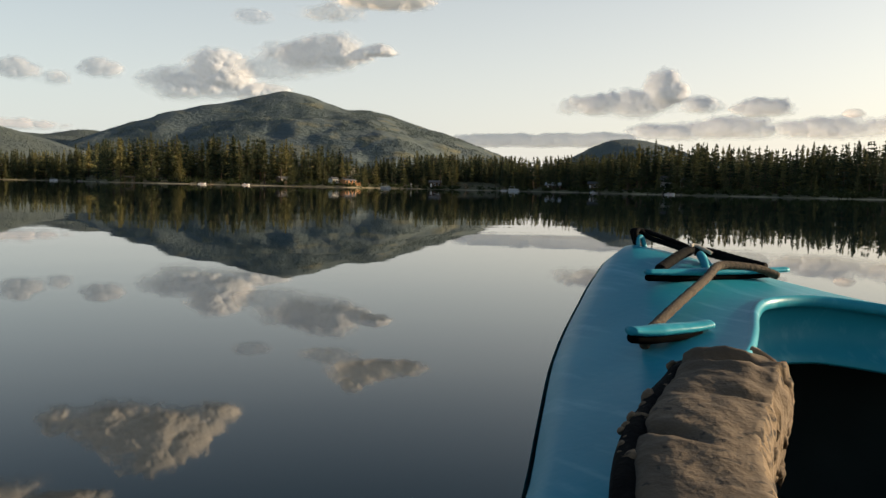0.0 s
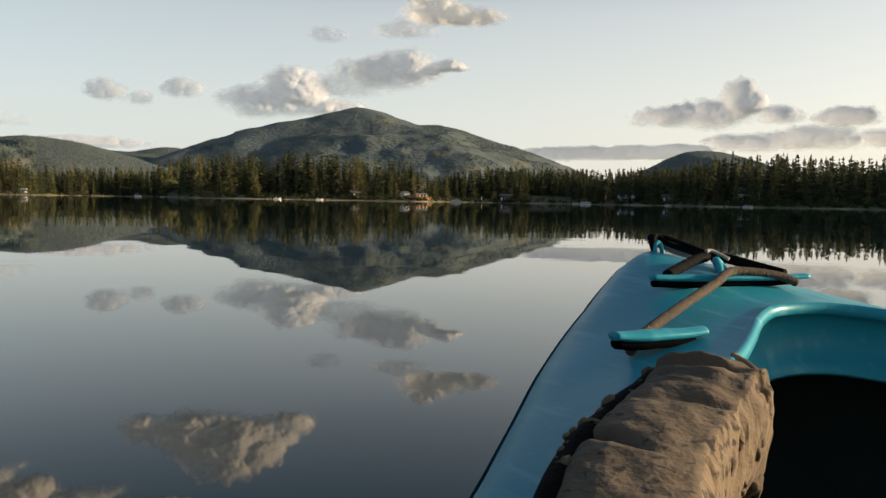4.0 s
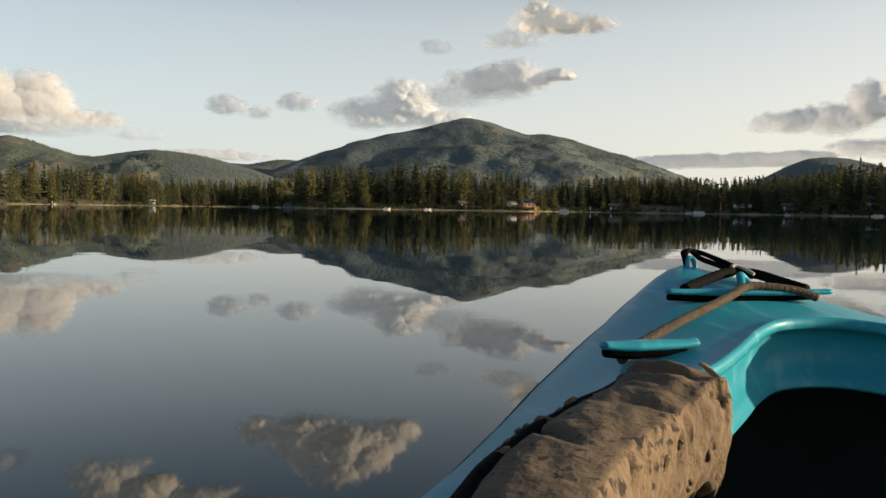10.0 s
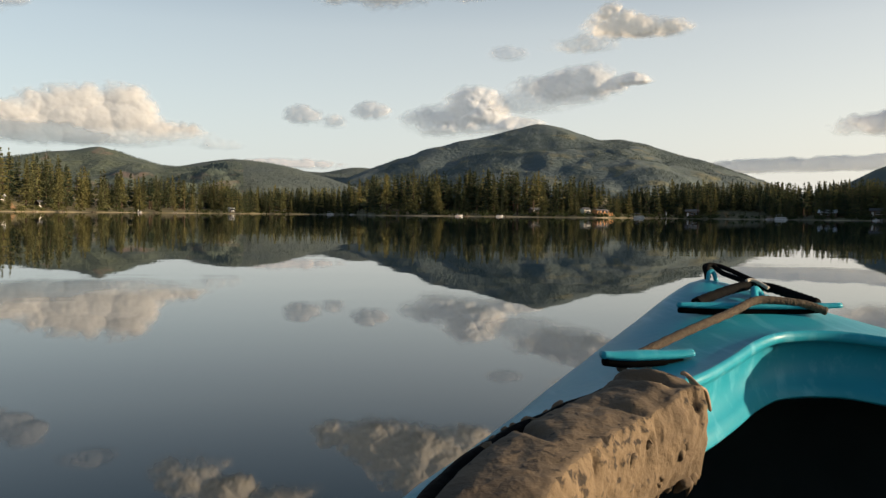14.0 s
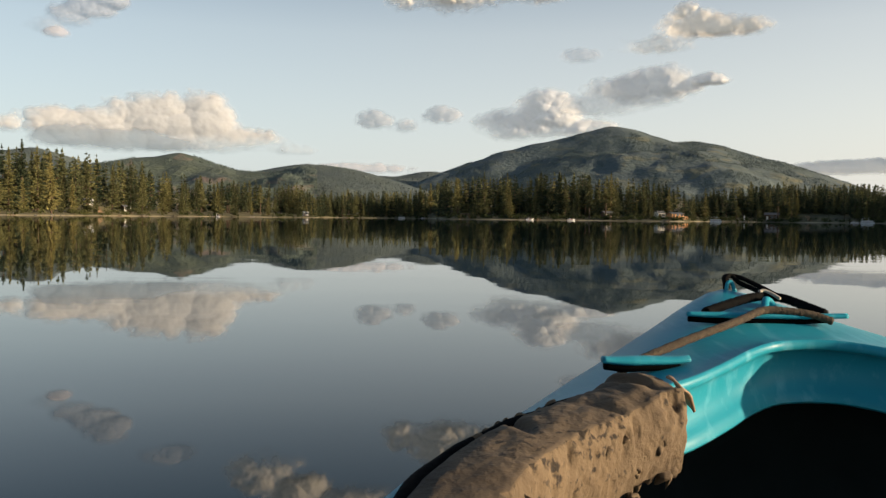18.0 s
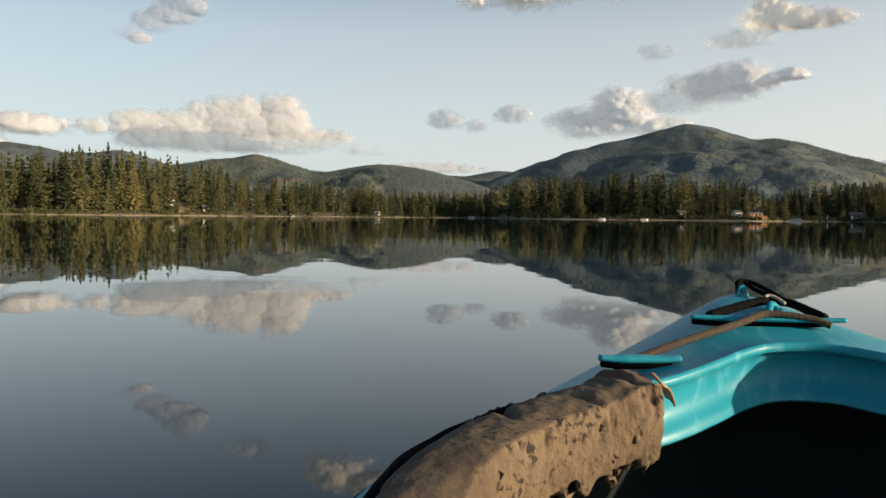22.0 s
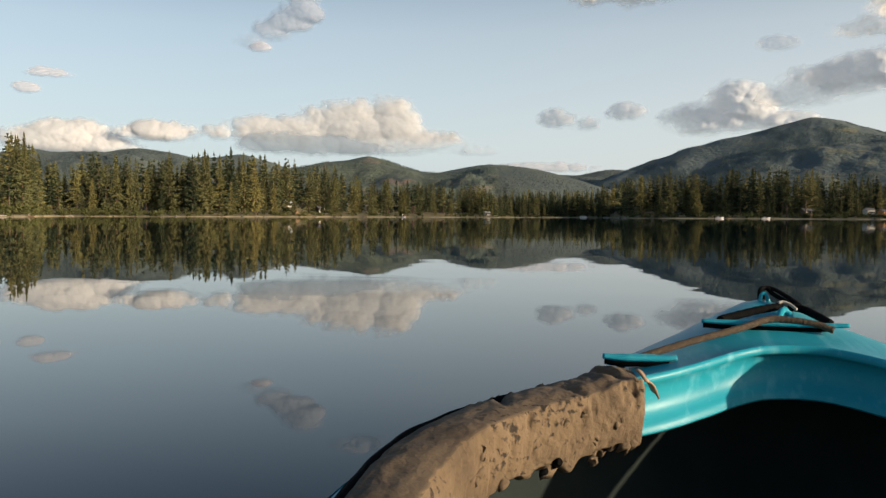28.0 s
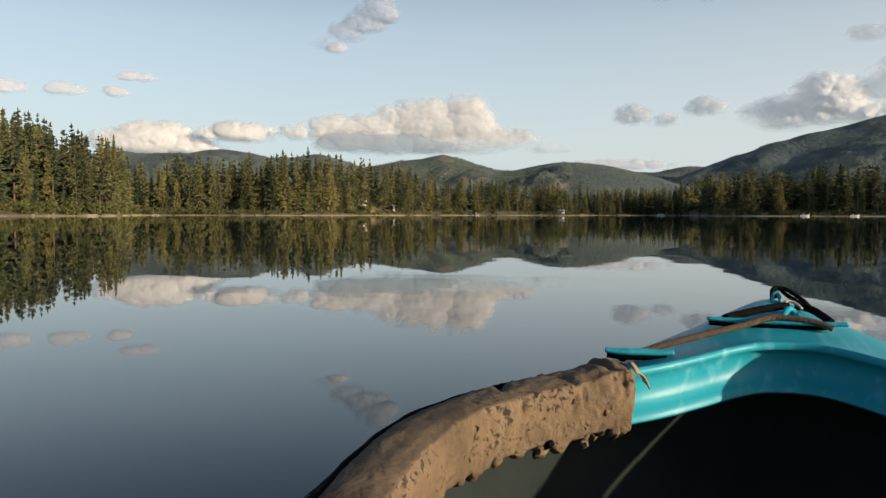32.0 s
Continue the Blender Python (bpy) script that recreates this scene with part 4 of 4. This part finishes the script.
for k in range(34):
    s = PAD_AT + clod_rng.uniform(0.015, 0.24)
    x, u, z = rim_at(s)
    o = rim_out(s)
    bm = bmesh.new()
    low = clod_rng.random() < 0.45
    size = clod_rng.uniform(0.002, 0.005) * (1.5 if low else 1.0)
    dz = clod_rng.uniform(-0.062, -0.050) if low else clod_rng.uniform(-0.045, -0.008)
    n_ = clod_rng.uniform(-0.036, -0.02) if low else -0.036
    bmesh.ops.create_icosphere(bm, subdivisions=2, radius=size, matrix=Matrix.Translation((x + o.x * n_, -(u + o.y * n_), z + dz)))
    for v in bm.verts:
        v.co += Vector((1, 1, 1)) * noise.noise(v.co * 200 + Vector((k, 0, 0))) * size * 0.9
    part("mud_clod", bm, BLACK if low and k % 3 == 1 else MUD, pad, smooth=True)
x, u, z = rim_at(PAD_AT)
o = rim_out(PAD_AT)
flap_v = []
for a in range(7):
    for b in range(5):
        w = 0.0045 * b * (1 - 0.06 * a)
        flap_v.append((x - o.x * (0.010 + w) + 0.0030 * a, -(u - o.y * (0.010 + w)) + 0.0015 * a, z + 0.012 - 0.0006 * a * a - 0.0018 * b + 0.0014 * math.sin(a * 0.9 + b)))
flap_f = [(a * 5 + b, a * 5 + b + 1, (a + 1) * 5 + b + 1, (a + 1) * 5 + b) for a in range(6) for b in range(4)]
flap = mesh_ob("torn_flap", flap_v, flap_f, material("torn_tape", (0.24, 0.15, 0.09), (0.32, 0.21, 0.13), 30, 0.8), pad, "torn tan flap of tape", smooth=True)
sol = flap.modifiers.new("thick", "SOLIDIFY")
sol.thickness = 0.002


def deck_bar(x0, x1, u0, u1, lift, r, label, sink=0.0):
    """A raised moulded bar across the deck with a black strip put in for the shade under it; sink lets its inboard end
    run into the deck.
    """
    n = 9
    pts = []
    for i in range(n):
        f = i / (n - 1)
        edge = abs(2 * f - 1)
        x, u = x0 + (x1 - x0) * f, u0 + (u1 - u0) * f
        pts.append(Vector((x, -u, deck_z(u, 0.6 * x) + lift - 0.003 * (1 - edge ** 3) - sink * f * f)))
    bar = tube("deck_bar", pts, r, BLUE, kayak, label, flat=0.5, n=6, sides=12, taper=(0.75, 1.08, 1.0, 0.8))
    tube("gap_shade_strip", [p + Vector((0.002, 0.001, -0.0055)) for p in pts[:8]], r * 0.82, SHADOW_GAP, bar, "black strip put in for the shade under the bar", flat=0.7, n=4, sides=8, taper=(0.8, 1.0, 0.9, 0.5))
    return bar


deck_bar(-0.092, 0.077, 0.152, 0.161, 0.009, 0.0070, "raised blue deck bar")
deck_bar(-0.214, -0.134, 0.286, 0.279, 0.009, 0.0085, "raised blue deck bar near the cockpit", sink=0.006)
tube("bungee_cord", [at(-0.196, 0.280, 0.008), at(-0.181, 0.265, 0.009), at(-0.122, 0.230, 0.010), at(-0.051, 0.186, 0.010), at(-0.015, 0.163, 0.013), at(0.012, 0.161, 0.012), at(0.039, 0.164, 0.010), at(0.058, 0.168, 0.006)], 0.0042, CORD, kayak, "brown weathered bungee cord", n=14, ribs=0.06)
tube("bungee_cord", [at(-0.068, 0.143, 0.010), at(-0.063, 0.138, 0.010), at(-0.018, 0.110, 0.010), at(0.014, 0.092, 0.011)], 0.0052, BLACK, kayak, "black bungee cord", n=14, ribs=0.05)
tube("bungee_cord", [at(0.024, 0.088, 0.010), at(0.040, 0.096, 0.011), at(0.052, 0.122, 0.010), at(0.058, 0.152, 0.010)], 0.0052, BLACK, kayak, "black bungee cord", n=14, ribs=0.05)
hook = tube("deck_hook", [at(0.002, 0.130, -0.004), at(0.006, 0.122, 0.005), at(0.013, 0.108, 0.010), at(0.020, 0.105, 0.006), at(0.024, 0.112, -0.004)], 0.0042, BLUE, kayak, "blue plastic deck hook", n=8)
tube("knot", [at(0.010, 0.096, 0.0165), at(0.017, 0.094, 0.0175), at(0.025, 0.098, 0.015), at(0.030, 0.106, 0.012)], 0.0019, FRAYED, hook, "pale frayed cord end", n=8)
handle = tube("bow_handle", [at(0.006, 0.012, 0.000), at(0.006, 0.006, 0.012), at(0.012, 0.004, 0.019), at(0.022, 0.012, 0.018), at(0.034, 0.036, 0.014), at(0.042, 0.062, 0.010), at(0.044, 0.082, 0.006)], 0.0044, BLACK, kayak, "black webbing carry handle", flat=0.6, n=10)
tube("handle_loop", [at(0.002, 0.018, -0.002), at(0.003, 0.014, 0.012), at(0.012, 0.010, 0.016), at(0.020, 0.018, 0.010), at(0.030, 0.040, 0.008), at(0.036, 0.064, 0.006)], 0.0030, BLACK, handle, "black cord of the handle", n=8)
tube("pad_eye", [at(0.002, 0.020, -0.003), at(0.004, 0.018, 0.007), at(0.010, 0.017, 0.008), at(0.014, 0.018, -0.003)], 0.0026, BLUE, kayak, "blue moulded bow eye", n=6)

# ---------------------------------------------------------------- shore things
ORANGE = material("orange_cedar", (0.62, 0.27, 0.10), (0.72, 0.34, 0.14), 2.0, 0.7, spread=0.1)
STEPS = material("weathered_cedar", (0.24, 0.15, 0.085), (0.36, 0.23, 0.13), 2.0, 0.8, spread=0.15)
BROWN = material("brown_boards", (0.09, 0.055, 0.035), (0.16, 0.10, 0.06), 2.0, 0.8, spread=0.15)
PALE = material("pale_boards", (0.66, 0.63, 0.58), (0.76, 0.74, 0.70), 1.5, 0.7, spread=0.1)
ROOF = material("grey_roofing", (0.07, 0.07, 0.07), (0.13, 0.13, 0.13), 2.0, 0.6, spread=0.1)
TIN = material("pale_metal_roof", (0.55, 0.57, 0.58), (0.7, 0.7, 0.7), 1.0, 0.35, metal=0.4)
PLANK = material("grey_dock_boards", (0.22, 0.19, 0.15), (0.36, 0.32, 0.27), 3.0, 0.85, spread=0.2)
GLASS = material("dark_window_glass", (0.02, 0.025, 0.03), (0.03, 0.035, 0.04), 1.0, 0.08)
HULLW = material("white_gelcoat", (0.54, 0.54, 0.53), (0.62, 0.62, 0.61), 2.0, 0.25, spread=0.1)
CANVAS = material("grey_canvas", (0.35, 0.36, 0.38), (0.45, 0.46, 0.48), 3.0, 0.8)
RED = material("red_paint", (0.4, 0.05, 0.03), (0.5, 0.08, 0.05), 3.0, 0.5)
ROCK = material("shore_rock", (0.12, 0.11, 0.095), (0.24, 0.22, 0.19), 2.0, 0.9, bump=0.6, spread=0.25)


def facing(az, out, turn=0.0, z=None):
    """A pose on the shore line, out metres inland, with -y towards the lake."""
    p = polar(az, float(shore(az)) + out)
    g = float(land(p.x, p.y)) if z is None else z
    return Matrix.Translation((p.x, p.y, g)) @ Matrix.Rotation(radians(-az + turn), 4, "Z")


def cabin(az, out, w, dp, h, wall, roof, label, turn=0.0, doors=1, windows=2, porch=False, pitch=0.45):
    c = new("cabin")
    c.matrix_world = facing(az, out, turn)
    part("foundation", one_box(0, 0, -0.3, w + 0.1, dp + 0.1, 1.0), ROCK, c)
    part("wall", one_box(0, 0, 0.2 + h / 2, w, dp, h, bevel=0.03), wall, c)
    rise = dp / 2 * pitch
    bm = bmesh.new()
    pts = [bm.verts.new((x, y, z)) for x in (-w / 2, w / 2) for y, z in ((-dp / 2, 0.2 + h), (dp / 2, 0.2 + h), (0, 0.2 + h + rise))]
    bm.faces.new((pts[0], pts[1], pts[2])), bm.faces.new((pts[3], pts[5], pts[4]))
    bm.faces.new((pts[0], pts[3], pts[4], pts[1])), bm.faces.new((pts[0], pts[2], pts[5], pts[3])), bm.faces.new((pts[1], pts[4], pts[5], pts[2]))
    part("gable", bm, wall, c)
    slope = math.atan2(rise, dp / 2)
    run = math.hypot(rise, dp / 2) + 0.5
    for sgn in (-1, 1):
        mt = Matrix.Translation((0, 0, 0.27 + h + rise)) @ Matrix.Rotation(sgn * slope, 4, "X") if sgn == 1 else Matrix.Translation((0, 0, 0.27 + h + rise)) @ Matrix.Rotation(-slope, 4, "X") @ Matrix.Rotation(0, 4, "Z")
        y = -run / 2 if sgn == 1 else run / 2
        part("roof", one_box(0, y, 0.02 * sgn, w + 0.8, run, 0.14, mt), roof, c)
    n = windows + doors
    for k in range(n):
        x = -w / 2 + w * (k + 0.5) / n
        if k < doors:
            d_ = part("door", one_box(x, -dp / 2 - 0.02, 1.22, 0.95, 0.08, 2.03), BROWN if wall is not BROWN else PALE, c)
            part("handle", one_box(x + 0.38, -dp / 2 - 0.09, 1.2, 0.05, 0.06, 0.14), BLACK, d_)
        else:
            wdw = part("window", one_box(x, -dp / 2 - 0.02, 1.75, 1.5, 0.08, 1.2), WHITE, c)
            for q in (-0.36, 0.36):
                part("pane", one_box(x + q, -dp / 2 - 0.055, 1.75, 0.64, 0.03, 1.04), GLASS, wdw)
    if porch:
        pd = part("porch", one_box(0, -dp / 2 - 1.6, 0.1, w, 3.2, 0.18), wall, c)
        for k in range(6):
            part("post", one_box(-w / 2 + w * k / 5, -dp / 2 - 3.1, 0.6, 0.12, 0.12, 1.3), wall, pd)
        for zz in (0.65, 1.2):
            part("rail", one_box(0, -dp / 2 - 3.1, zz, w, 0.08, 0.1), wall, pd)
    return tagged(c, label, "cabin", "cabins on the shore")


def dock(az, length, width=1.8, label="grey wooden dock standing in the lake", turn=0.0):
    d = new("dock")
    d.matrix_world = facing(az, 0, turn, 0.0)
    n = int(length / 0.5)
    me = one_box(0, 0, 0, width, 0.46, 0.06)
    first = part("plank", me, PLANK, d)
    first.location = (0, 1.0, 0.42)
    for k in range(1, n):
        o = new("plank", first.data)
        o.parent = d
        o.location = (0, 1.0 - 0.5 * k, 0.42)
    for sx in (-1, 1):
        part("beam", one_box(sx * width * 0.42, 1.2 - length / 2, 0.31, 0.12, length, 0.16), PLANK, d)
        for y in (0.0, -length / 2, -length + 1.4):
            bm = bmesh.new()
            bmesh.ops.create_cone(bm, cap_ends=True, segments=8, radius1=0.11, radius2=0.10, depth=2.4, matrix=Matrix.Translation((sx * width * 0.5, y, -0.3)))
            part("post", bm, BARK, d)
    return tagged(d, label, "dock", "docks along the shore")


def loft_hull(length, beam, depth):
    v, f, NU, NQ = [], [], 12, 9
    for i in range(NU):
        t = i / (NU - 1)
        w = beam / 2 * (1 - max(0, (t - 0.45) / 0.55) ** 2.2) + 0.02
        for j in range(NQ):
            q = math.pi * j / (NQ - 1)
            c = math.cos(q)
            v.append((t * length - length / 2, w * math.copysign(abs(c) ** 0.6, c), depth * (0.75 + 0.25 * t) - depth * (1 - 0.35 * t ** 3) * math.sin(q)))
    for i in range(NU - 1):
        for j in range(NQ - 1):
            a = i * NQ + j
            f.append((a, a + 1, a + NQ + 1, a + NQ))
    f.append(tuple(range(NQ)))
    f += [(i * NQ, (i + 1) * NQ, (i + 1) * NQ + NQ - 1, i * NQ + NQ - 1) for i in range(NU - 1)]
    return v, f


def motorboat(az, out, turn, length=3.8, stripe=RED, label="white motorboat moored by the shore"):
    b = new("motorboat")
    b.matrix_world = facing(az, out, turn, -0.22)
    mesh_ob("hull", *loft_hull(length, 2.0, 0.95), HULLW, b, smooth=False)
    part("stripe", one_box(-0.5, 0, 0.66, length * 0.75, 2.02, 0.08), stripe, b)
    part("windshield", one_box(0.5, 0, 1.15, 0.06, 1.5, 0.5, Matrix.Rotation(-0.15, 4, "Y")), GLASS, b)
    part("engine", one_box(-length / 2 - 0.2, 0, 0.85, 0.45, 0.4, 0.8, bevel=0.06), BLACK, b)
    for y in (-0.45, 0.45):
        part("seat", one_box(-0.6, y, 1.0, 0.5, 0.5, 0.5, bevel=0.05), CANVAS, b)
    return tagged(b, label, "boat", "boats moored along the shore")


def pontoon(az, out, turn, label="white pontoon boat with a canvas top"):
    b = new("pontoon_boat")
    b.matrix_world = facing(az, out, turn, 0.0)
    for y in (-0.9, 0.9):
        bm = bmesh.new()
        bmesh.ops.create_cone(bm, cap_ends=True, segments=12, radius1=0.32, radius2=0.32, depth=6.0, matrix=Matrix.Translation((0, y, 0.12)) @ Matrix.Rotation(radians(90), 4, "Y"))
        part("float", bm, TIN, b)
    part("platform", one_box(0, 0, 0.5, 6.0, 2.5, 0.12), PLANK, b)
    for y in (-1.2, 1.2):
        part("side_panel", one_box(-0.2, y, 0.95, 5.2, 0.06, 0.75), HULLW, b)
    part("front_panel", one_box(2.4, 0, 0.95, 0.06, 2.4, 0.75), HULLW, b)
    part("console", one_box(0.4, -0.6, 1.0, 0.6, 0.6, 0.9, bevel=0.05), HULLW, b)
    for x in (-2.2, 0.4):
        for y in (-1.15, 1.15):
            part("canopy_pole", one_box(x, y, 1.7, 0.05, 0.05, 1.6), TIN, b)
    part("canopy", one_box(-0.9, 0, 2.5, 3.0, 2.4, 0.12, bevel=0.04), CANVAS, b)
    return tagged(b, label, "boat", "boats moored along the shore")


def boat_shelter(az, out, label="dark timber boat shelter at the water", roof=ROOF):
    b = new("boat_shelter")
    b.matrix_world = facing(az, out, 0, 0.0)
    for x in (-2.0, 2.0):
        for y in (-2.5, 2.5):
            part("post", one_box(x, y, 1.0, 0.16, 0.16, 3.4), BROWN, b)
    part("roof", one_box(0, 0, 2.8, 5.0, 6.2, 0.16, bevel=0.03), roof, b)
    part("beam", one_box(0, -2.5, 2.6, 4.2, 0.15, 0.2), BROWN, b)
    part("beam", one_box(0, 2.5, 2.6, 4.2, 0.15, 0.2), BROWN, b)
    return tagged(b, label, "shelter")


cabin(14.15, 13, 6.5, 4.0, 2.2, ORANGE, ROOF, "sunlit orange cedar cabin with a railed porch", turn=38, porch=True, pitch=0.28)
cabin(13.1, 15, 3.4, 3.6, 2.6, PALE, ROOF, "white-walled cabin under tall pines", turn=35)
cabin(9.6, 16, 5.0, 4.0, 2.3, BROWN, ROOF, "brown log cabin among pine trunks", turn=30, porch=True)
cabin(20.3, 12, 7.0, 5.0, 2.8, BROWN, ROOF, "brown shaded cabin on the bank")
cabin(28.7, 18, 8.0, 6.0, 2.3, BROWN, TIN, "dark cabin with a pale metal roof", turn=-8)
cabin(31.5, 26, 6.0, 5.0, 2.6, BROWN, ROOF, "small dark cabin in the trees")
cabin(36.8, 34, 11.0, 7.0, 4.2, PALE, ROOF, "tall pale house half hidden by trees", windows=4)
cabin(38.0, 30, 8.0, 6.0, 3.4, BROWN, ROOF, "brown house half hidden by trees")
cabin(-11.7, 14, 3.2, 3.0, 2.2, PALE, TIN, "white hut with a pale metal roof", turn=25)
cabin(-25.8, 42, 3.2, 3.0, 2.2, PALE, TIN, "white cabin on the slope among trees", turn=25)
cabin(-23.5, 26, 3.6, 3.5, 2.2, BROWN, ROOF, "brown wooden cabin on the slope", turn=25)
cabin(-8.2, 20, 5.0, 4.0, 2.4, BROWN, ROOF, "dark cabin by the far bay")
cabin(1.0, 40, 3.0, 3.0, 2.4, PALE, ROOF, "pale house deep among dark trees")

for a_, len_ in ((13.6, 9), (7.4, 8), (4.6, 7), (-3.0, 8), (-4.6, 7), (-8.0, 7), (-16.6, 9), (-20.4, 9), (-22.4, 8), (18.7, 7), (25.6, 10), (27.0, 8), (31.8, 9), (36.3, 9)):
    dock(a_, len_)
for a_, o_, t_ in ((7.1, -7, 10), (4.2, -6, 5), (-3.4, -7, 20), (-17.6, -7, 80), (25.2, -8, 0), (31.5, -7, 12), (36.6, -7, 0)):
    motorboat(a_, o_, t_)
for a_, o_, t_ in ((-4.9, -7, 0), (16.8, -6, 0), (25.9, -8, 4)):
    pontoon(a_, o_, t_)
boat_shelter(-0.4, -2)
boat_shelter(-8.6, -2)
boat_shelter(-2.4, -1)

# shrubs along the bank
bush_rng = np.random.RandomState(8)


def shrubs(name, az0, az1, n, label):
    V, T, nv = [], [], 0
    for _ in range(n):
        a = bush_rng.uniform(az0, az1)
        if -34 < a < -14 and bush_rng.rand() < 0.6:
            continue
        p = polar(a, float(shore(a)) + bush_rng.uniform(1.8, 14))
        c = np.array([p.x, p.y, float(land(p.x, p.y))])
        h = bush_rng.uniform(0.6, 2.4)
        k = 46
        pts = c + bush_rng.normal(0, 1, (k, 3)) * [h * 0.42, h * 0.42, h * 0.3] + [0, 0, h * 0.45]
        for q in range(4):
            V.append(pts + bush_rng.normal(0, 0.24, (k, 3)))
        idx = np.arange(k)[:, None] + nv
        T += [np.concatenate([idx, idx + k, idx + 2 * k], 1), np.concatenate([idx, idx + 2 * k, idx + 3 * k], 1)]
        nv += 4 * k
    ob = new(name, tri_mesh(name, np.concatenate(V), np.concatenate(T), BUSH))
    return tagged(ob, label, "shrubs", kind="stuff")


shrubs("shrubs", -52, -20, 330, "yellow-green shrubs along the sunlit bank")
shrubs("shrubs", -20, 50, 460, "low green shrubs along the far bank")


def stairs(az, out, steps, label):
    """Timber steps up the bank with a handrail."""
    st = new("bank_stairs")
    st.matrix_world = facing(az, out, 8)
    first = part("step", one_box(0, 0, 0.0, 1.6, 0.42, 0.10), STEPS, st)
    for k in range(1, steps):
        o = new("step", first.data)
        o.parent = st
        o.location = (0, 0.55 * k, 0.13 * k)
    for sx in (-0.8, 0.8):
        a = math.atan2(0.13, 0.55)
        part("stringer", one_box(sx, 0.27 * steps, 0.065 * steps - 0.1, 0.10, 0.565 * steps, 0.24, Matrix.Translation((0, 0.27 * steps, 0.065 * steps)) @ Matrix.Rotation(a, 4, "X") @ Matrix.Translation((0, -0.27 * steps, -0.065 * steps))), STEPS, st)
        for k in range(0, steps, 6):
            part("post", one_box(sx, 0.55 * k, 0.13 * k + 0.45, 0.09, 0.09, 1.0), STEPS, st)
    return tagged(st, label, "stairs")


stairs(-25.0, 6, 30, "tan timber steps climbing the sunlit bank")
stairs(22.6, 8, 22, "weathered timber steps up the grassy clearing")


def marker_post(az, out, h, label):
    p = new("marker_post")
    p.matrix_world = facing(az, out, 0)
    bm = bmesh.new()
    bmesh.ops.create_cone(bm, cap_ends=True, segments=10, radius1=0.28, radius2=0.22, depth=h, matrix=Matrix.Translation((0, 0, h / 2 - 0.1)))
    part("post", bm, PALE, p)
    part("cap", one_box(0, 0, h, 0.7, 0.7, 0.12, bevel=0.03), ROOF, p)
    return tagged(p, label, "post")


marker_post(18.6, 2, 3.4, "pale round post at the water's edge")
marker_post(-17.7, -1, 2.0, "short white post beside the dock")

# driftwood and stones along the bank
drift_rng = random.Random(12)
for k in range(14):
    a_ = drift_rng.uniform(-44, -15) if k < 10 else drift_rng.uniform(-14, 33)
    length = drift_rng.uniform(1.4, 3.8)
    lg = new("driftwood_log")
    lg.matrix_world = facing(a_, drift_rng.uniform(0.5, 3.0), drift_rng.uniform(-25, 25)) @ Matrix.Translation((0, 0, 0.10))
    bm = bmesh.new()
    bmesh.ops.create_cone(bm, cap_ends=True, segments=9, radius1=0.17, radius2=0.10, depth=length, matrix=Matrix.Rotation(radians(90), 4, "Y"))
    bmesh.ops.subdivide_edges(bm, edges=[e for e in bm.edges if e.calc_length() > 1.0], cuts=5)
    for v in bm.verts:
        v.co += Vector((0, 1, 0.6)) * noise.noise(v.co * 0.6 + Vector((k * 3.1, 0, 0))) * 0.22
    part("trunk", bm, PLANK if k % 2 else BROWN, lg, smooth=True)
    bm = bmesh.new()
    bmesh.ops.create_cone(bm, cap_ends=True, segments=6, radius1=0.07, radius2=0.03, depth=0.9, matrix=Matrix.Translation((length * 0.2, 0, 0.4)) @ Matrix.Rotation(0.5, 4, "Y"))
    part("stub", bm, PLANK, lg)
    tagged(lg, "sun-bleached driftwood log lying on the bank", "log", "driftwood on the bank")
for k in range(60):
    a_ = drift_rng.uniform(-50, 50)
    r = drift_rng.uniform(0.2, 0.6)
    bm = bmesh.new()
    bmesh.ops.create_icosphere(bm, subdivisions=2, radius=r)
    for v in bm.verts:
        v.co *= 1 + 0.35 * noise.noise(v.co / r * 1.3 + Vector((k * 2.3, 0, 0)))
        v.co.z *= 0.6
    ob = part("rock", bm, ROCK, None, smooth=False)
    ob.matrix_world = facing(a_, drift_rng.uniform(-0.5, 3.5), drift_rng.uniform(0, 360))
    tagged(ob, "weathered grey boulder on the lake bank", "rock", "rocks on the bank")
